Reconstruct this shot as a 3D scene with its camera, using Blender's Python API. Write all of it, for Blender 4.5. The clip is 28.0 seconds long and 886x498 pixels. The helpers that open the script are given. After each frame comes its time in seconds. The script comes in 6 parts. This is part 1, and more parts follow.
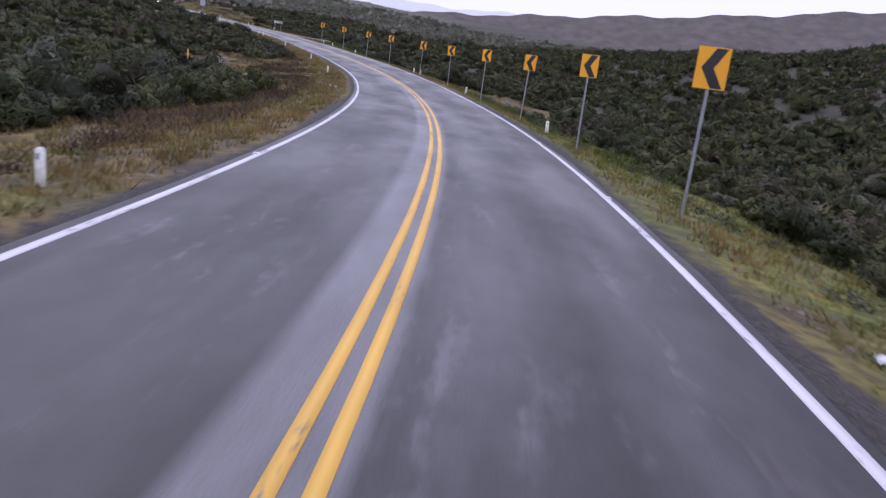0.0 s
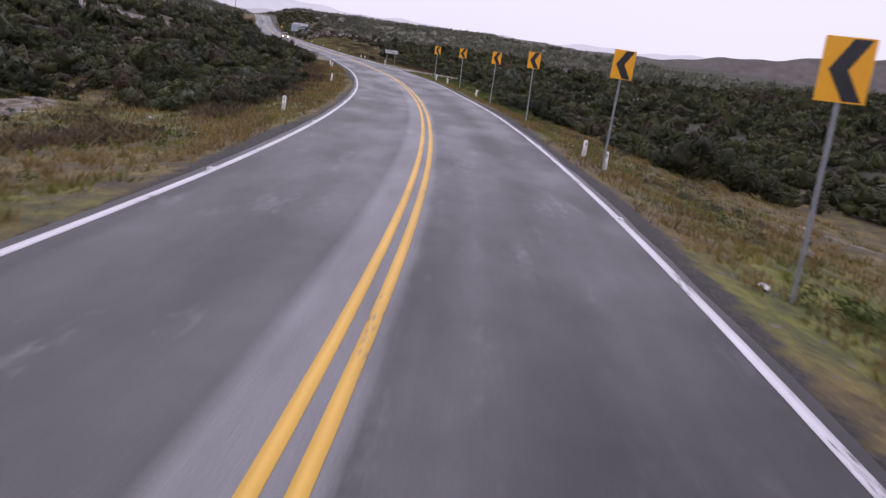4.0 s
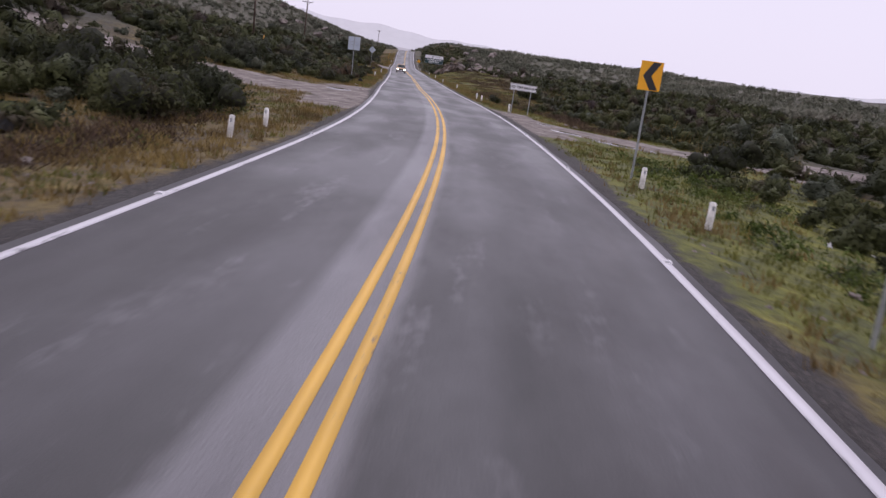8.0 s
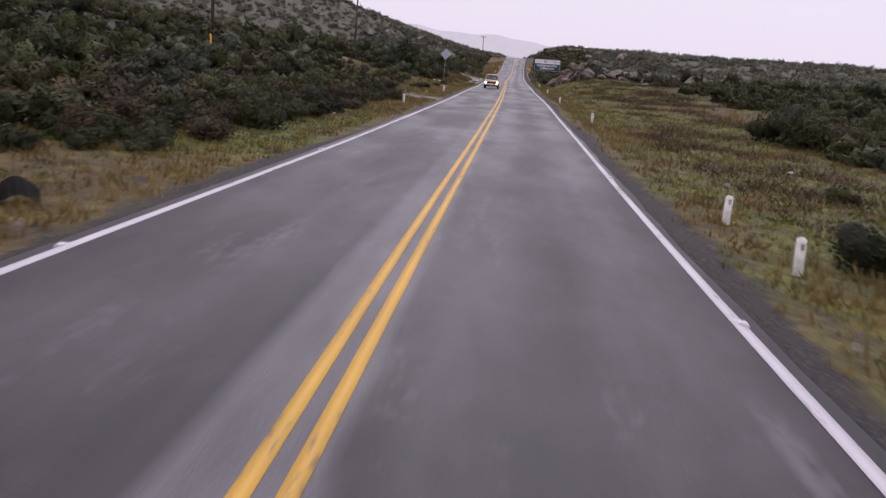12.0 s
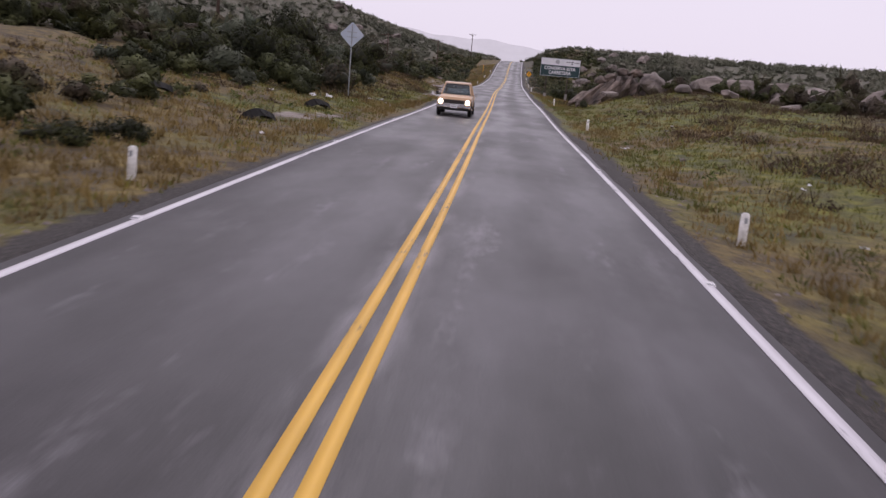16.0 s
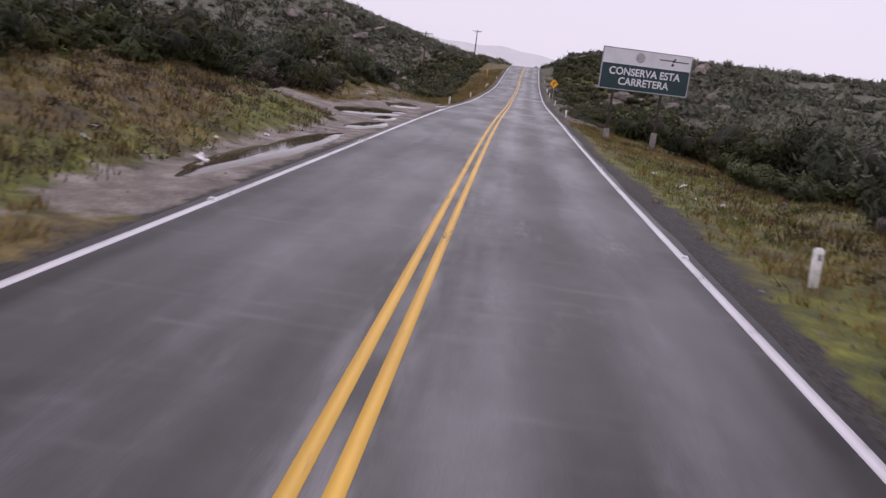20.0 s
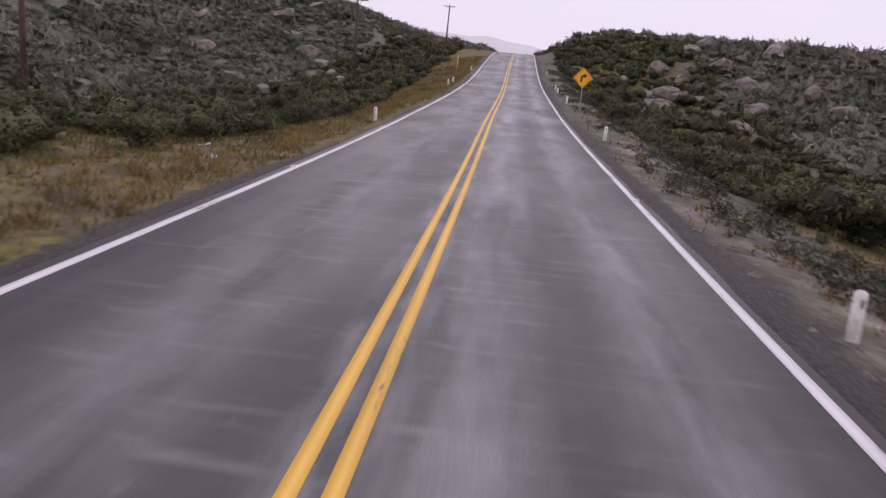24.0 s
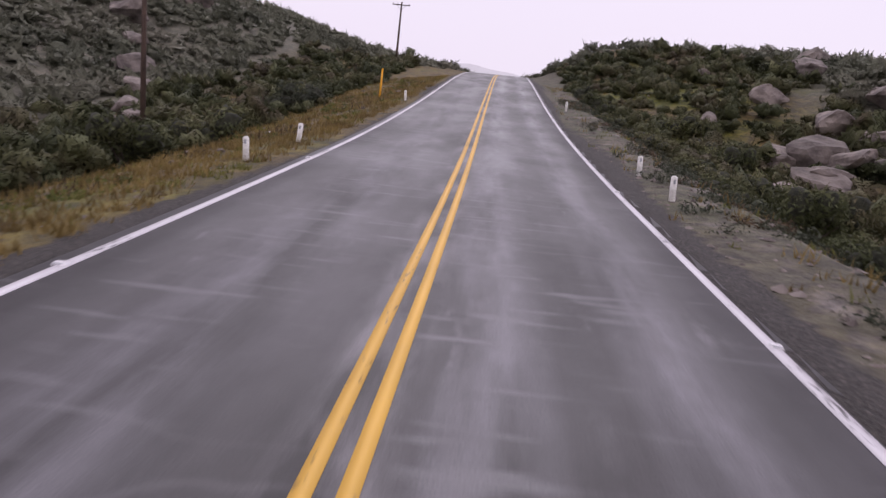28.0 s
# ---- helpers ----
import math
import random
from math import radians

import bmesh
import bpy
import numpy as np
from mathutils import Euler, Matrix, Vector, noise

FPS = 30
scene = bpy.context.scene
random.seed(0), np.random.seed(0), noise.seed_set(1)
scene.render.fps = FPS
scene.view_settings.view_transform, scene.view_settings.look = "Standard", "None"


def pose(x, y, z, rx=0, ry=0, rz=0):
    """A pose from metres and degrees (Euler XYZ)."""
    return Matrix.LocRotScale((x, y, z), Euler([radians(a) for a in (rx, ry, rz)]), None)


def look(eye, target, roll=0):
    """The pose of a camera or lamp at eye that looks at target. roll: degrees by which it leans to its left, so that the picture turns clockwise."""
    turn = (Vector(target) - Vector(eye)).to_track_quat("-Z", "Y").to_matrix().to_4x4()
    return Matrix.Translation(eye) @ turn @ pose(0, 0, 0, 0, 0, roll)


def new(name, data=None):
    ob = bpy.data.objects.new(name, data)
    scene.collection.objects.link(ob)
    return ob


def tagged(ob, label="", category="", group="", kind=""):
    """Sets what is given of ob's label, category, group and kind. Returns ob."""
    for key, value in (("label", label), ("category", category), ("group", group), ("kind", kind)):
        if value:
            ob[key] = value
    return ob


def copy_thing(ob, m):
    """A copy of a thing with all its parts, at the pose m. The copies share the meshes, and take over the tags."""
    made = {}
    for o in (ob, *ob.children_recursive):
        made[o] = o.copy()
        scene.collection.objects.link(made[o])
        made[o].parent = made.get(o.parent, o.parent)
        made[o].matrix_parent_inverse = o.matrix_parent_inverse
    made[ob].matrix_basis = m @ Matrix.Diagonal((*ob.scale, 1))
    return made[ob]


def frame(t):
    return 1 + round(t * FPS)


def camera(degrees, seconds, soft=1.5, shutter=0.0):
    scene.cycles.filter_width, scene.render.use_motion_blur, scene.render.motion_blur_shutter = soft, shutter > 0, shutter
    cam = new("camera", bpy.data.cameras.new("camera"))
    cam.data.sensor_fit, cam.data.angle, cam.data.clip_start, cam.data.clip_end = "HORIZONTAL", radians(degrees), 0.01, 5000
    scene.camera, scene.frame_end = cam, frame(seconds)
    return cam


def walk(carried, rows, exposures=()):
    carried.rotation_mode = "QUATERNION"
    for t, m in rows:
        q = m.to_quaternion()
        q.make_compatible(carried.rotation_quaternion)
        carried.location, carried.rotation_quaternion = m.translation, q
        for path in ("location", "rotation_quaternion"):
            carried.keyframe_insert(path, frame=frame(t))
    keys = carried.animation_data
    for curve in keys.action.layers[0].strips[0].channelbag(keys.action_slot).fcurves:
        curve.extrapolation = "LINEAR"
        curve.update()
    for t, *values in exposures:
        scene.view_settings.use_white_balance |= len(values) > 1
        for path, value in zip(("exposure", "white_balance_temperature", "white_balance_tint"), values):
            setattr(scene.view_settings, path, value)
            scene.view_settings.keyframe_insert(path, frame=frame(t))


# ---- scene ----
cam = camera(59.55, 28.0, soft=1.4, shutter=0.22)

# The camera's way along the road: seconds, place in metres, turn in degrees.
PATH = [
    (0.0, 0.617, -6.148, 2.366, 73.856, -7.806, 3.718),
    (0.5, 0.791, 0.473, 2.070, 73.794, -7.059, 5.663),
    (1.0, 0.544, 7.093, 1.763, 74.374, -7.361, 6.659),
    (1.5, 0.276, 13.760, 1.457, 73.870, -7.218, 8.445),
    (2.0, -0.218, 20.508, 1.150, 74.100, -7.168, 10.207),
    (2.5, -0.885, 27.353, 0.852, 74.442, -7.161, 11.743),
    (3.0, -1.910, 34.393, 0.565, 74.777, -7.136, 13.213),
    (3.5, -3.070, 41.378, 0.328, 75.071, -7.209, 14.833),
    (4.0, -4.445, 48.329, 0.139, 75.329, -7.284, 16.691),
    (4.5, -6.026, 55.216, -0.024, 75.437, -7.433, 18.507),
    (5.0, -7.807, 61.990, -0.168, 75.555, -7.582, 20.219),
    (5.5, -9.763, 68.608, -0.290, 75.710, -7.654, 21.686),
    (6.0, -11.856, 75.114, -0.393, 75.919, -8.158, 23.308),
    (6.5, -14.129, 81.483, -0.494, 75.844, -8.349, 24.695),
    (7.0, -16.387, 87.792, -0.600, 75.873, -7.635, 26.021),
    (7.5, -18.880, 93.958, -0.690, 76.049, -7.476, 27.250),
    (8.0, -21.525, 100.054, -0.727, 76.673, -7.479, 28.438),
    (8.5, -24.307, 106.069, -0.730, 76.633, -7.430, 29.465),
    (9.0, -27.106, 111.987, -0.754, 75.959, -7.353, 30.622),
    (9.5, -30.058, 117.894, -0.799, 76.357, -6.990, 31.515),
    (10.0, -33.172, 123.924, -0.822, 76.907, -5.707, 32.512),
    (10.5, -36.522, 130.134, -0.811, 77.069, -4.982, 33.810),
    (11.0, -40.065, 136.355, -0.801, 77.184, -4.422, 35.492),
    (11.5, -43.646, 142.383, -0.802, 76.813, -4.620, 36.629),
    (12.0, -47.395, 148.124, -0.813, 76.601, -4.151, 36.902),
    (12.5, -50.964, 153.756, -0.854, 76.449, -4.957, 36.733),
    (13.0, -54.440, 159.365, -0.900, 76.609, -5.032, 36.433),
    (13.5, -57.855, 164.879, -0.925, 76.857, -5.194, 36.252),
    (14.0, -61.225, 170.321, -0.934, 76.999, -5.354, 36.216),
    (14.5, -64.556, 175.721, -0.944, 77.025, -5.426, 36.217),
    (15.0, -67.828, 181.134, -0.955, 77.317, -5.348, 36.394),
    (15.5, -71.095, 186.449, -0.957, 77.155, -5.518, 36.436),
    (16.0, -74.356, 191.771, -0.949, 76.964, -4.793, 36.564),
    (16.5, -77.678, 197.190, -0.941, 77.379, -4.682, 36.797),
    (17.0, -81.060, 202.611, -0.941, 77.212, -4.761, 36.862),
    (17.5, -84.442, 208.024, -0.947, 77.410, -4.283, 36.842),
    (18.0, -87.901, 213.449, -0.947, 77.268, -5.011, 36.967),
    (18.5, -91.395, 219.008, -0.956, 77.296, -5.174, 36.433),
    (19.0, -94.909, 224.713, -0.950, 77.459, -5.397, 37.152),
    (19.5, -98.547, 230.436, -0.916, 77.358, -6.051, 37.148),
    (20.0, -102.171, 236.081, -0.882, 77.304, -6.630, 37.406),
    (20.5, -105.618, 241.564, -0.856, 77.189, -6.720, 37.545),
    (21.0, -109.156, 246.792, -0.835, 77.101, -6.271, 37.257),
    (21.5, -112.445, 252.077, -0.802, 77.081, -6.863, 37.022),
    (22.0, -115.882, 257.305, -0.759, 77.164, -6.440, 36.084),
    (22.5, -118.995, 262.680, -0.714, 77.185, -5.969, 36.198),
    (23.0, -122.227, 267.975, -0.677, 77.155, -5.895, 36.149),
    (23.5, -125.408, 273.275, -0.651, 77.020, -5.728, 36.309),
    (24.0, -128.563, 278.548, -0.647, 76.854, -5.562, 36.542),
    (24.5, -131.716, 283.765, -0.661, 76.816, -5.487, 36.688),
    (25.0, -134.826, 288.975, -0.661, 77.159, -5.557, 37.077),
    (25.5, -138.097, 294.041, -0.639, 77.368, -6.168, 36.718),
    (26.0, -141.361, 299.137, -0.594, 77.160, -6.726, 36.980),
    (26.5, -144.601, 304.385, -0.519, 77.118, -6.677, 36.174),
    (27.0, -147.829, 309.573, -0.432, 77.708, -6.622, 35.359),
    (27.5, -150.835, 314.606, -0.331, 78.036, -6.082, 35.720),
    (28.0, -153.723, 319.498, -0.216, 78.909, -6.004, 35.243),
]
walk(cam, [(t, pose(*row)) for t, *row in PATH],
     exposures=((0, 0.36, 5500, 19.5), (3, 0.25, 5900, 18.5), (7, 0.09, 6100, 18), (12, 0.07, 6300, 18), (17, 0.04, 6350, 18), (22, 0.06, 6250, 18), (25, 0.1, 6400, 20), (28, 0.14, 6350, 20)))

# The road's line: one value each 15 m from -30 m.
BEND = [  # percent of a radian per metre
    0.5965, 0.5745, 0.5254, 0.3941, 0.4270, 0.4732, 0.4347, 0.2935, 0.3274, 0.3855, 0.2772,
    0.3308, 0.1302, -0.0859, 0.0198, -0.0009, 0.0230, 0.0634, -0.0638, 0.0627, 0.0042, -0.0711,
    -0.0388, 0.0103, 0.0427, -0.1026, 0.0273, 0.0434, -0.0356, -0.0157, -0.0096, -0.0435, -0.0640,
    -0.0111, 0.0881, 0.1894, 0.2709, 0.3245, 0.3532, 0.3655, 0.3710]
GRADE = [  # percent
    -3.5445, -4.1117, -4.6182, -4.6082, -4.1093, -2.6159, -2.0841, -1.4363, -1.6667, 0.1372, -0.7688,
    0.3772, 0.0437, -0.8825, -0.1410, -0.1514, 0.2106, -0.0884, -0.3747, 0.5064, 0.2772, 0.7664,
    0.5496, -0.3479, 0.5733, 1.7066, 2.4373, 3.4884, 6.0775, 7.6167, 7.6781, 6.3727, 4.3704,
    2.7235, 1.5575, 0.8138, 0.3974, 0.1730, 0.0658, 0.0220, 0.0171]
BANK = [  # percent, to the right
    0.8932, 0.9490, 1.2457, 1.2291, 0.5406, -0.4976, 0.5283, 1.2438, 1.4382, 0.5916, 0.0283,
    -0.4868, -1.9749, -2.1139, -1.2061, -1.4662, -1.1791, -1.9609, -1.4380, -0.1908, 0.6455, 1.0877,
    0.6937, 0.5072, 1.0687, 1.3172, 0.8650, -0.0744, 0.2541, 0.6092, 0.7697, 0.4728, 0.2812,
    0.2455, 0.2092, 0.1635, 0.1343, 0.1304, 0.1347, 0.1474, 0.1476]
ROAD_S = np.arange(-30.0, 560.0, 1.5)
KNOTS = -30.0 + 15.0 * np.arange(len(BEND))


def run_up(a):
    total = np.concatenate([[0], np.cumsum((a[1:] + a[:-1]) / 2 * 1.5)])
    return total - np.interp(0, ROAD_S, total)


ROAD_TURN = run_up(np.interp(ROAD_S, KNOTS, BEND) * 0.01)
ROAD_X, ROAD_Y = run_up(-np.sin(ROAD_TURN)), run_up(np.cos(ROAD_TURN))
ROAD_Z = run_up(np.interp(ROAD_S, KNOTS, GRADE) * 0.01)
ROAD_LEAN = np.interp(ROAD_S, KNOTS, BANK) * 0.01


def lane(s, o):
    """Place on the road's own surface: s metres along it, o metres right of the yellow lines."""
    turn = np.interp(s, ROAD_S, ROAD_TURN)
    return np.stack([np.interp(s, ROAD_S, ROAD_X) + o * np.cos(turn), np.interp(s, ROAD_S, ROAD_Y) + o * np.sin(turn),
                     np.interp(s, ROAD_S, ROAD_Z) + o * np.interp(s, ROAD_S, ROAD_LEAN)], -1)


def heading(s):
    return math.degrees(float(np.interp(s, ROAD_S, ROAD_TURN)))


# ---- land: heights over the road at fixed distances from its middle, station by station ----
REACH = np.array([3.9, 5.5, 8, 12, 18, 28, 45, 75, 120.0])
STATIONS, LEFT, RIGHT = [], [], []


def section(s, left, right):
    STATIONS.append(s), LEFT.append(left), RIGHT.append(right)


section(-30, (-.05, -.2, -.5, -1.0, -1.1, -.6, 1.2, 6, 14), (-.05, -.35, -.8, -1.5, -2.2, -2.8, -2.0, 7, 18))
section(50, (-.05, -.25, -.6, -1.1, -1.2, -.6, 1.2, 6, 14), (-.05, -.35, -.9, -1.7, -2.5, -2.8, -1.6, 7, 18))
section(69, (-.05, -.25, -.62, -1.2, -1.75, -1.3, 1.0, 6.3, 14), (-.05, -.35, -.88, -1.65, -2.35, -2.6, -1.5, 6.5, 17))
section(100, (-.05, -.2, -.4, -.7, -.5, .2, 2, 7, 14), (-.05, -.35, -.8, -1.5, -2.0, -2.0, -1.0, 5, 15))
section(132, (-.04, -.08, -.12, -.1, .1, .9, 2.8, 7, 14), (-.04, -.1, -.3, -.6, -.9, -1.1, -.6, 3, 9))
section(170, (-.05, -.05, .15, .7, 1.6, 3.0, 6, 10, 16), (-.05, -.2, -.4, -.5, -.5, -.4, 0, 1.5, 5))
section(210, (-.05, -.05, .1, .4, 1.2, 2.6, 5, 9, 15), (-.05, -.2, -.3, -.15, .1, .3, .6, 1.5, 4))
section(240, (-.05, .1, .5, 1.3, 2.2, 3.0, 5, 9, 15), (-.05, -.05, .3, .8, 1.2, 1.4, 1.6, 2, 4))
section(262, (-.05, .05, .6, 1.9, 2.8, 3.4, 5, 9, 14), (-.05, .1, 1.0, 1.75, 1.7, 1.7, 1.8, 2.2, 4))
section(280, (-.08, -.08, .9, 1.8, 2.1, 2.3, 3.5, 6, 11), (-.05, -.2, -.2, .1, .4, .6, .9, 2, 5))
section(288.5, (-.08, -.1, .8, 1.6, 1.8, 2.0, 3, 5.5, 10.5), (-.05, -.25, -.5, -.8, -.9, -.7, 0, 2.5, 5.5))
section(293, (-.08, -.12, -.12, .35, 1.0, 1.5, 2.4, 5, 10), (-.05, -.25, -.5, -.8, -.9, -.7, 0, 2.5, 5.5))
section(304, (-.08, -.12, -.12, .4, 1.1, 1.4, 2.1, 5, 10), (-.05, -.3, -.6, -1.0, -1.2, -1.0, 0, 3, 6))
section(308.5, (-.08, -.12, -.05, .95, 1.6, 1.7, 2.3, 5, 10.3), (-.05, -.3, -.63, -1.1, -1.5, -1.3, -.1, 3, 6.1))
section(312.5, (-.08, -.12, .3, 1.25, 1.8, 1.8, 2.4, 5, 10.5), (-.05, -.3, -.65, -1.2, -1.6, -1.4, -.2, 3, 6.2))
section(318, (-.06, -.1, .45, 1.0, 1.5, 1.5, 2.2, 5, 11), (-.05, -.25, -.7, -1.4, -2.0, -1.8, -.4, 3, 6.4))
section(327, (-.05, -.2, -.3, -.1, 0, .2, 1.4, 5.5, 12.5), (-.05, -.25, -.7, -1.5, -2.2, -2.0, -.5, 3, 6.5))
section(350, (-.05, -.3, -1.2, -2.6, -3.4, -3.0, 0, 7, 16), (0, .12, -.9, -2.6, -3.6, -3.2, -.7, 3, 7.5))
section(395, (-.05, -.3, -.9, -2.2, -3.3, -3.2, 1.0, 11, 25), (0, .15, -.8, -2.4, -2.4, -.9, 1.5, 3.4, 6.5))
section(425, (-.05, -.3, -.7, -1.4, -2.4, -2.4, 3.0, 14.5, 28), (-.05, -.2, -.3, .6, 2.2, 3.8, 4.7, 4.9, 6))
section(460, (-.05, 0, .3, .5, .7, 2.2, 8, 18.5, 30), (-.05, .3, 1.7, 4.0, 5.2, 5.0, 4.8, 4.6, 5))
section(560, (-.05, .1, .8, 1.6, 2.6, 5, 9, 15, 24), (-.05, .3, 1, 2, 2.2, 2.2, 2.4, 2.6, 3))
LEFT, RIGHT, STATIONS = np.array(LEFT), np.array(RIGHT), np.array(STATIONS, float)


def rise(s, o):
    """Height of the land over the road's middle."""
    s, o = np.broadcast_arrays(np.asarray(s, float), np.asarray(o, float))
    i = np.clip(np.searchsorted(STATIONS, s) - 1, 0, len(STATIONS) - 2)
    u = np.clip((s - STATIONS[i]) / (STATIONS[i + 1] - STATIONS[i]), 0, 1)
    u = u * u * (3 - 2 * u)
    a = np.abs(o)
    j = np.clip(np.searchsorted(REACH, a) - 1, 0, len(REACH) - 2)
    v = np.clip((a - REACH[j]) / (REACH[j + 1] - REACH[j]), 0, 1)

    def pick(table):
        return ((table[i, j] * (1 - v) + table[i, j + 1] * v) * (1 - u) + (table[i + 1, j] * (1 - v) + table[i + 1, j + 1] * v) * u)

    h = np.where(o < 0, pick(LEFT), pick(RIGHT))
    swell = np.clip((a - 5) / 12, 0, 1)
    h = h + swell * np.where((s > 290) & (s < 312) & (o < 0) & (a < 9), 0.3, 1.0) * (0.22 * np.sin(s * 0.31 + o * 0.17) * np.sin(o * 0.29 - s * 0.11 + 1.3) + 0.10 * np.sin(s * 0.83 + o * 0.9))
    # bare pull-offs lie nearly level
    level = 1 - 0.9 * np.maximum(np.clip((20 - np.abs(s - 294)) / 3, 0, 1) * np.clip((8.5 + o) / 1.0, 0, 1) * (o < 0), np.clip((8 - np.abs(s - 144)) / 3, 0, 1) * np.clip((12 - a) / 3, 0, 1))
    h = h + np.clip((a - 4.2) / 1.5, 0, 1) * 0.035 * level * np.sin(s * 1.9 + 0.7 * o) * np.sin(o * 2.3 + s * 0.6)
    return np.where(a < 3.39, -0.16, h)


def land(s, o):
    place = lane(s, o)
    mid = np.interp(s, ROAD_S, ROAD_Z)
    lean = np.interp(s, ROAD_S, ROAD_LEAN) * np.clip(np.asarray(o, float), -5, 5)
    place[..., 2] = mid + lean * np.clip((12 - np.abs(o)) / 7, 0, 1) + rise(s, o)
    return place


def spot(s, o, up=0.0):
    x, y, z = land(np.array([s], float), np.array([o], float))[0]
    return float(x), float(y), float(z) + up


# ---- sky and light ----
world = bpy.data.worlds.new("overcast")
scene.world = world
world.use_nodes = True
wn, wl = world.node_tree.nodes, world.node_tree.links
sky = wn.new("ShaderNodeTexSky")
sky.sky_type, sky.sun_disc, sky.sun_elevation, sky.sun_rotation = "NISHITA", False, radians(38), radians(150)
sky.dust_density = 6.0
grey = wn.new("ShaderNodeMixRGB")
grey.inputs["Fac"].default_value = 0.90
scaled = wn.new("ShaderNodeMixRGB")
scaled.blend_type, scaled.inputs["Fac"].default_value = "MULTIPLY", 1.0
scaled.inputs["Color2"].default_value = (0.10, 0.10, 0.10, 1)
cloud = wn.new("ShaderNodeTexNoise")
cloud.inputs["Scale"].default_value, cloud.inputs["Detail"].default_value = 1.6, 3.0
clouds = wn.new("ShaderNodeMixRGB")
clouds.inputs["Color1"].default_value = (0.82, 0.76, 0.85, 1)
clouds.inputs["Color2"].default_value = (0.93, 0.87, 0.95, 1)
wl.new(cloud.outputs["Fac"], clouds.inputs["Fac"])
wl.new(sky.outputs["Color"], scaled.inputs["Color1"])
wl.new(scaled.outputs["Color"], grey.inputs["Color1"])
wl.new(clouds.outputs["Color"], grey.inputs["Color2"])
wl.new(grey.outputs["Color"], wn["Background"].inputs["Color"])
wn["Background"].inputs["Strength"].default_value = 1.0
sun = new("sun", bpy.data.lights.new("sun", "SUN"))
sun.data.energy, sun.data.angle, sun.data.color = 0.7, radians(35), (1.0, 0.97, 0.96)
sun.matrix_world = look((0, 0, 60), (28, -40, 0))


# ---- materials ----
def material(name, dark, light, scale=3.0, rough=(0.6, 0.9), bump=0.2, grain=60.0, metal=0.0, local=True, spread=(0.3, 0.7), vary=0.0, fine=0.35):
    """Two colours mixed by a broad noise, a fine grain in value and relief; vary: difference from object to object."""
    m = bpy.data.materials.new(name)
    m.use_nodes = True
    n, l = m.node_tree.nodes, m.node_tree.links
    b = n["Principled BSDF"]
    b.inputs["Metallic"].default_value = metal
    if local:
        co = n.new("ShaderNodeTexCoord").outputs["Object"]
    else:
        co = n.new("ShaderNodeNewGeometry").outputs["Position"]
    broad, small = n.new("ShaderNodeTexNoise"), n.new("ShaderNodeTexNoise")
    for t, k, d in ((broad, scale, 4.0), (small, grain, 3.0)):
        t.inputs["Scale"].default_value, t.inputs["Detail"].default_value = k, d
        l.new(co, t.inputs["Vector"])
    ramp = n.new("ShaderNodeValToRGB")
    ramp.color_ramp.elements[0].position, ramp.color_ramp.elements[1].position = spread
    ramp.color_ramp.elements[0].color, ramp.color_ramp.elements[1].color = (*dark, 1), (*light, 1)
    l.new(broad.outputs["Fac"], ramp.inputs["Fac"])
    tone = n.new("ShaderNodeMapRange")
    tone.inputs["To Min"].default_value, tone.inputs["To Max"].default_value = 1 - fine, 1 + fine
    l.new(small.outputs["Fac"], tone.inputs["Value"])
    mul = n.new("ShaderNodeVectorMath")
    mul.operation = "SCALE"
    l.new(ramp.outputs["Color"], mul.inputs[0])
    l.new(tone.outputs["Result"], mul.inputs["Scale"])
    colour = mul.outputs["Vector"]
    if vary:
        info = n.new("ShaderNodeObjectInfo")
        span = n.new("ShaderNodeMapRange")
        span.inputs["To Min"].default_value, span.inputs["To Max"].default_value = 1 - vary, 1 + vary
        l.new(info.outputs["Random"], span.inputs["Value"])
        mul2 = n.new("ShaderNodeVectorMath")
        mul2.operation = "SCALE"
        l.new(colour, mul2.inputs[0])
        l.new(span.outputs["Result"], mul2.inputs["Scale"])
        colour = mul2.outputs["Vector"]
    l.new(colour, b.inputs["Base Color"])
    rr = n.new("ShaderNodeMapRange")
    rr.inputs["To Min"].default_value, rr.inputs["To Max"].default_value = rough
    l.new(broad.outputs["Fac"], rr.inputs["Value"])
    l.new(rr.outputs["Result"], b.inputs["Roughness"])
    if bump:
        bp = n.new("ShaderNodeBump")
        bp.inputs["Strength"].default_value, bp.inputs["Distance"].default_value = bump, 0.02
        l.new(small.outputs["Fac"], bp.inputs["Height"])
        l.new(bp.outputs["Normal"], b.inputs["Normal"])
    return m


def shade_nodes(name):
    m = bpy.data.materials.new(name)
    m.use_nodes = True
    return m, m.node_tree.nodes, m.node_tree.links, m.node_tree.nodes["Principled BSDF"]


def noise_at(n, l, co, scale, detail=4.0, stretch=None):
    if stretch:
        mp = n.new("ShaderNodeVectorMath")
        mp.operation = "MULTIPLY"
        mp.inputs[1].default_value = stretch
        l.new(co, mp.inputs[0])
        co = mp.outputs["Vector"]
    t = n.new("ShaderNodeTexNoise")
    t.inputs["Scale"].default_value, t.inputs["Detail"].default_value = scale, detail
    l.new(co, t.inputs["Vector"])
    return t.outputs["Fac"]


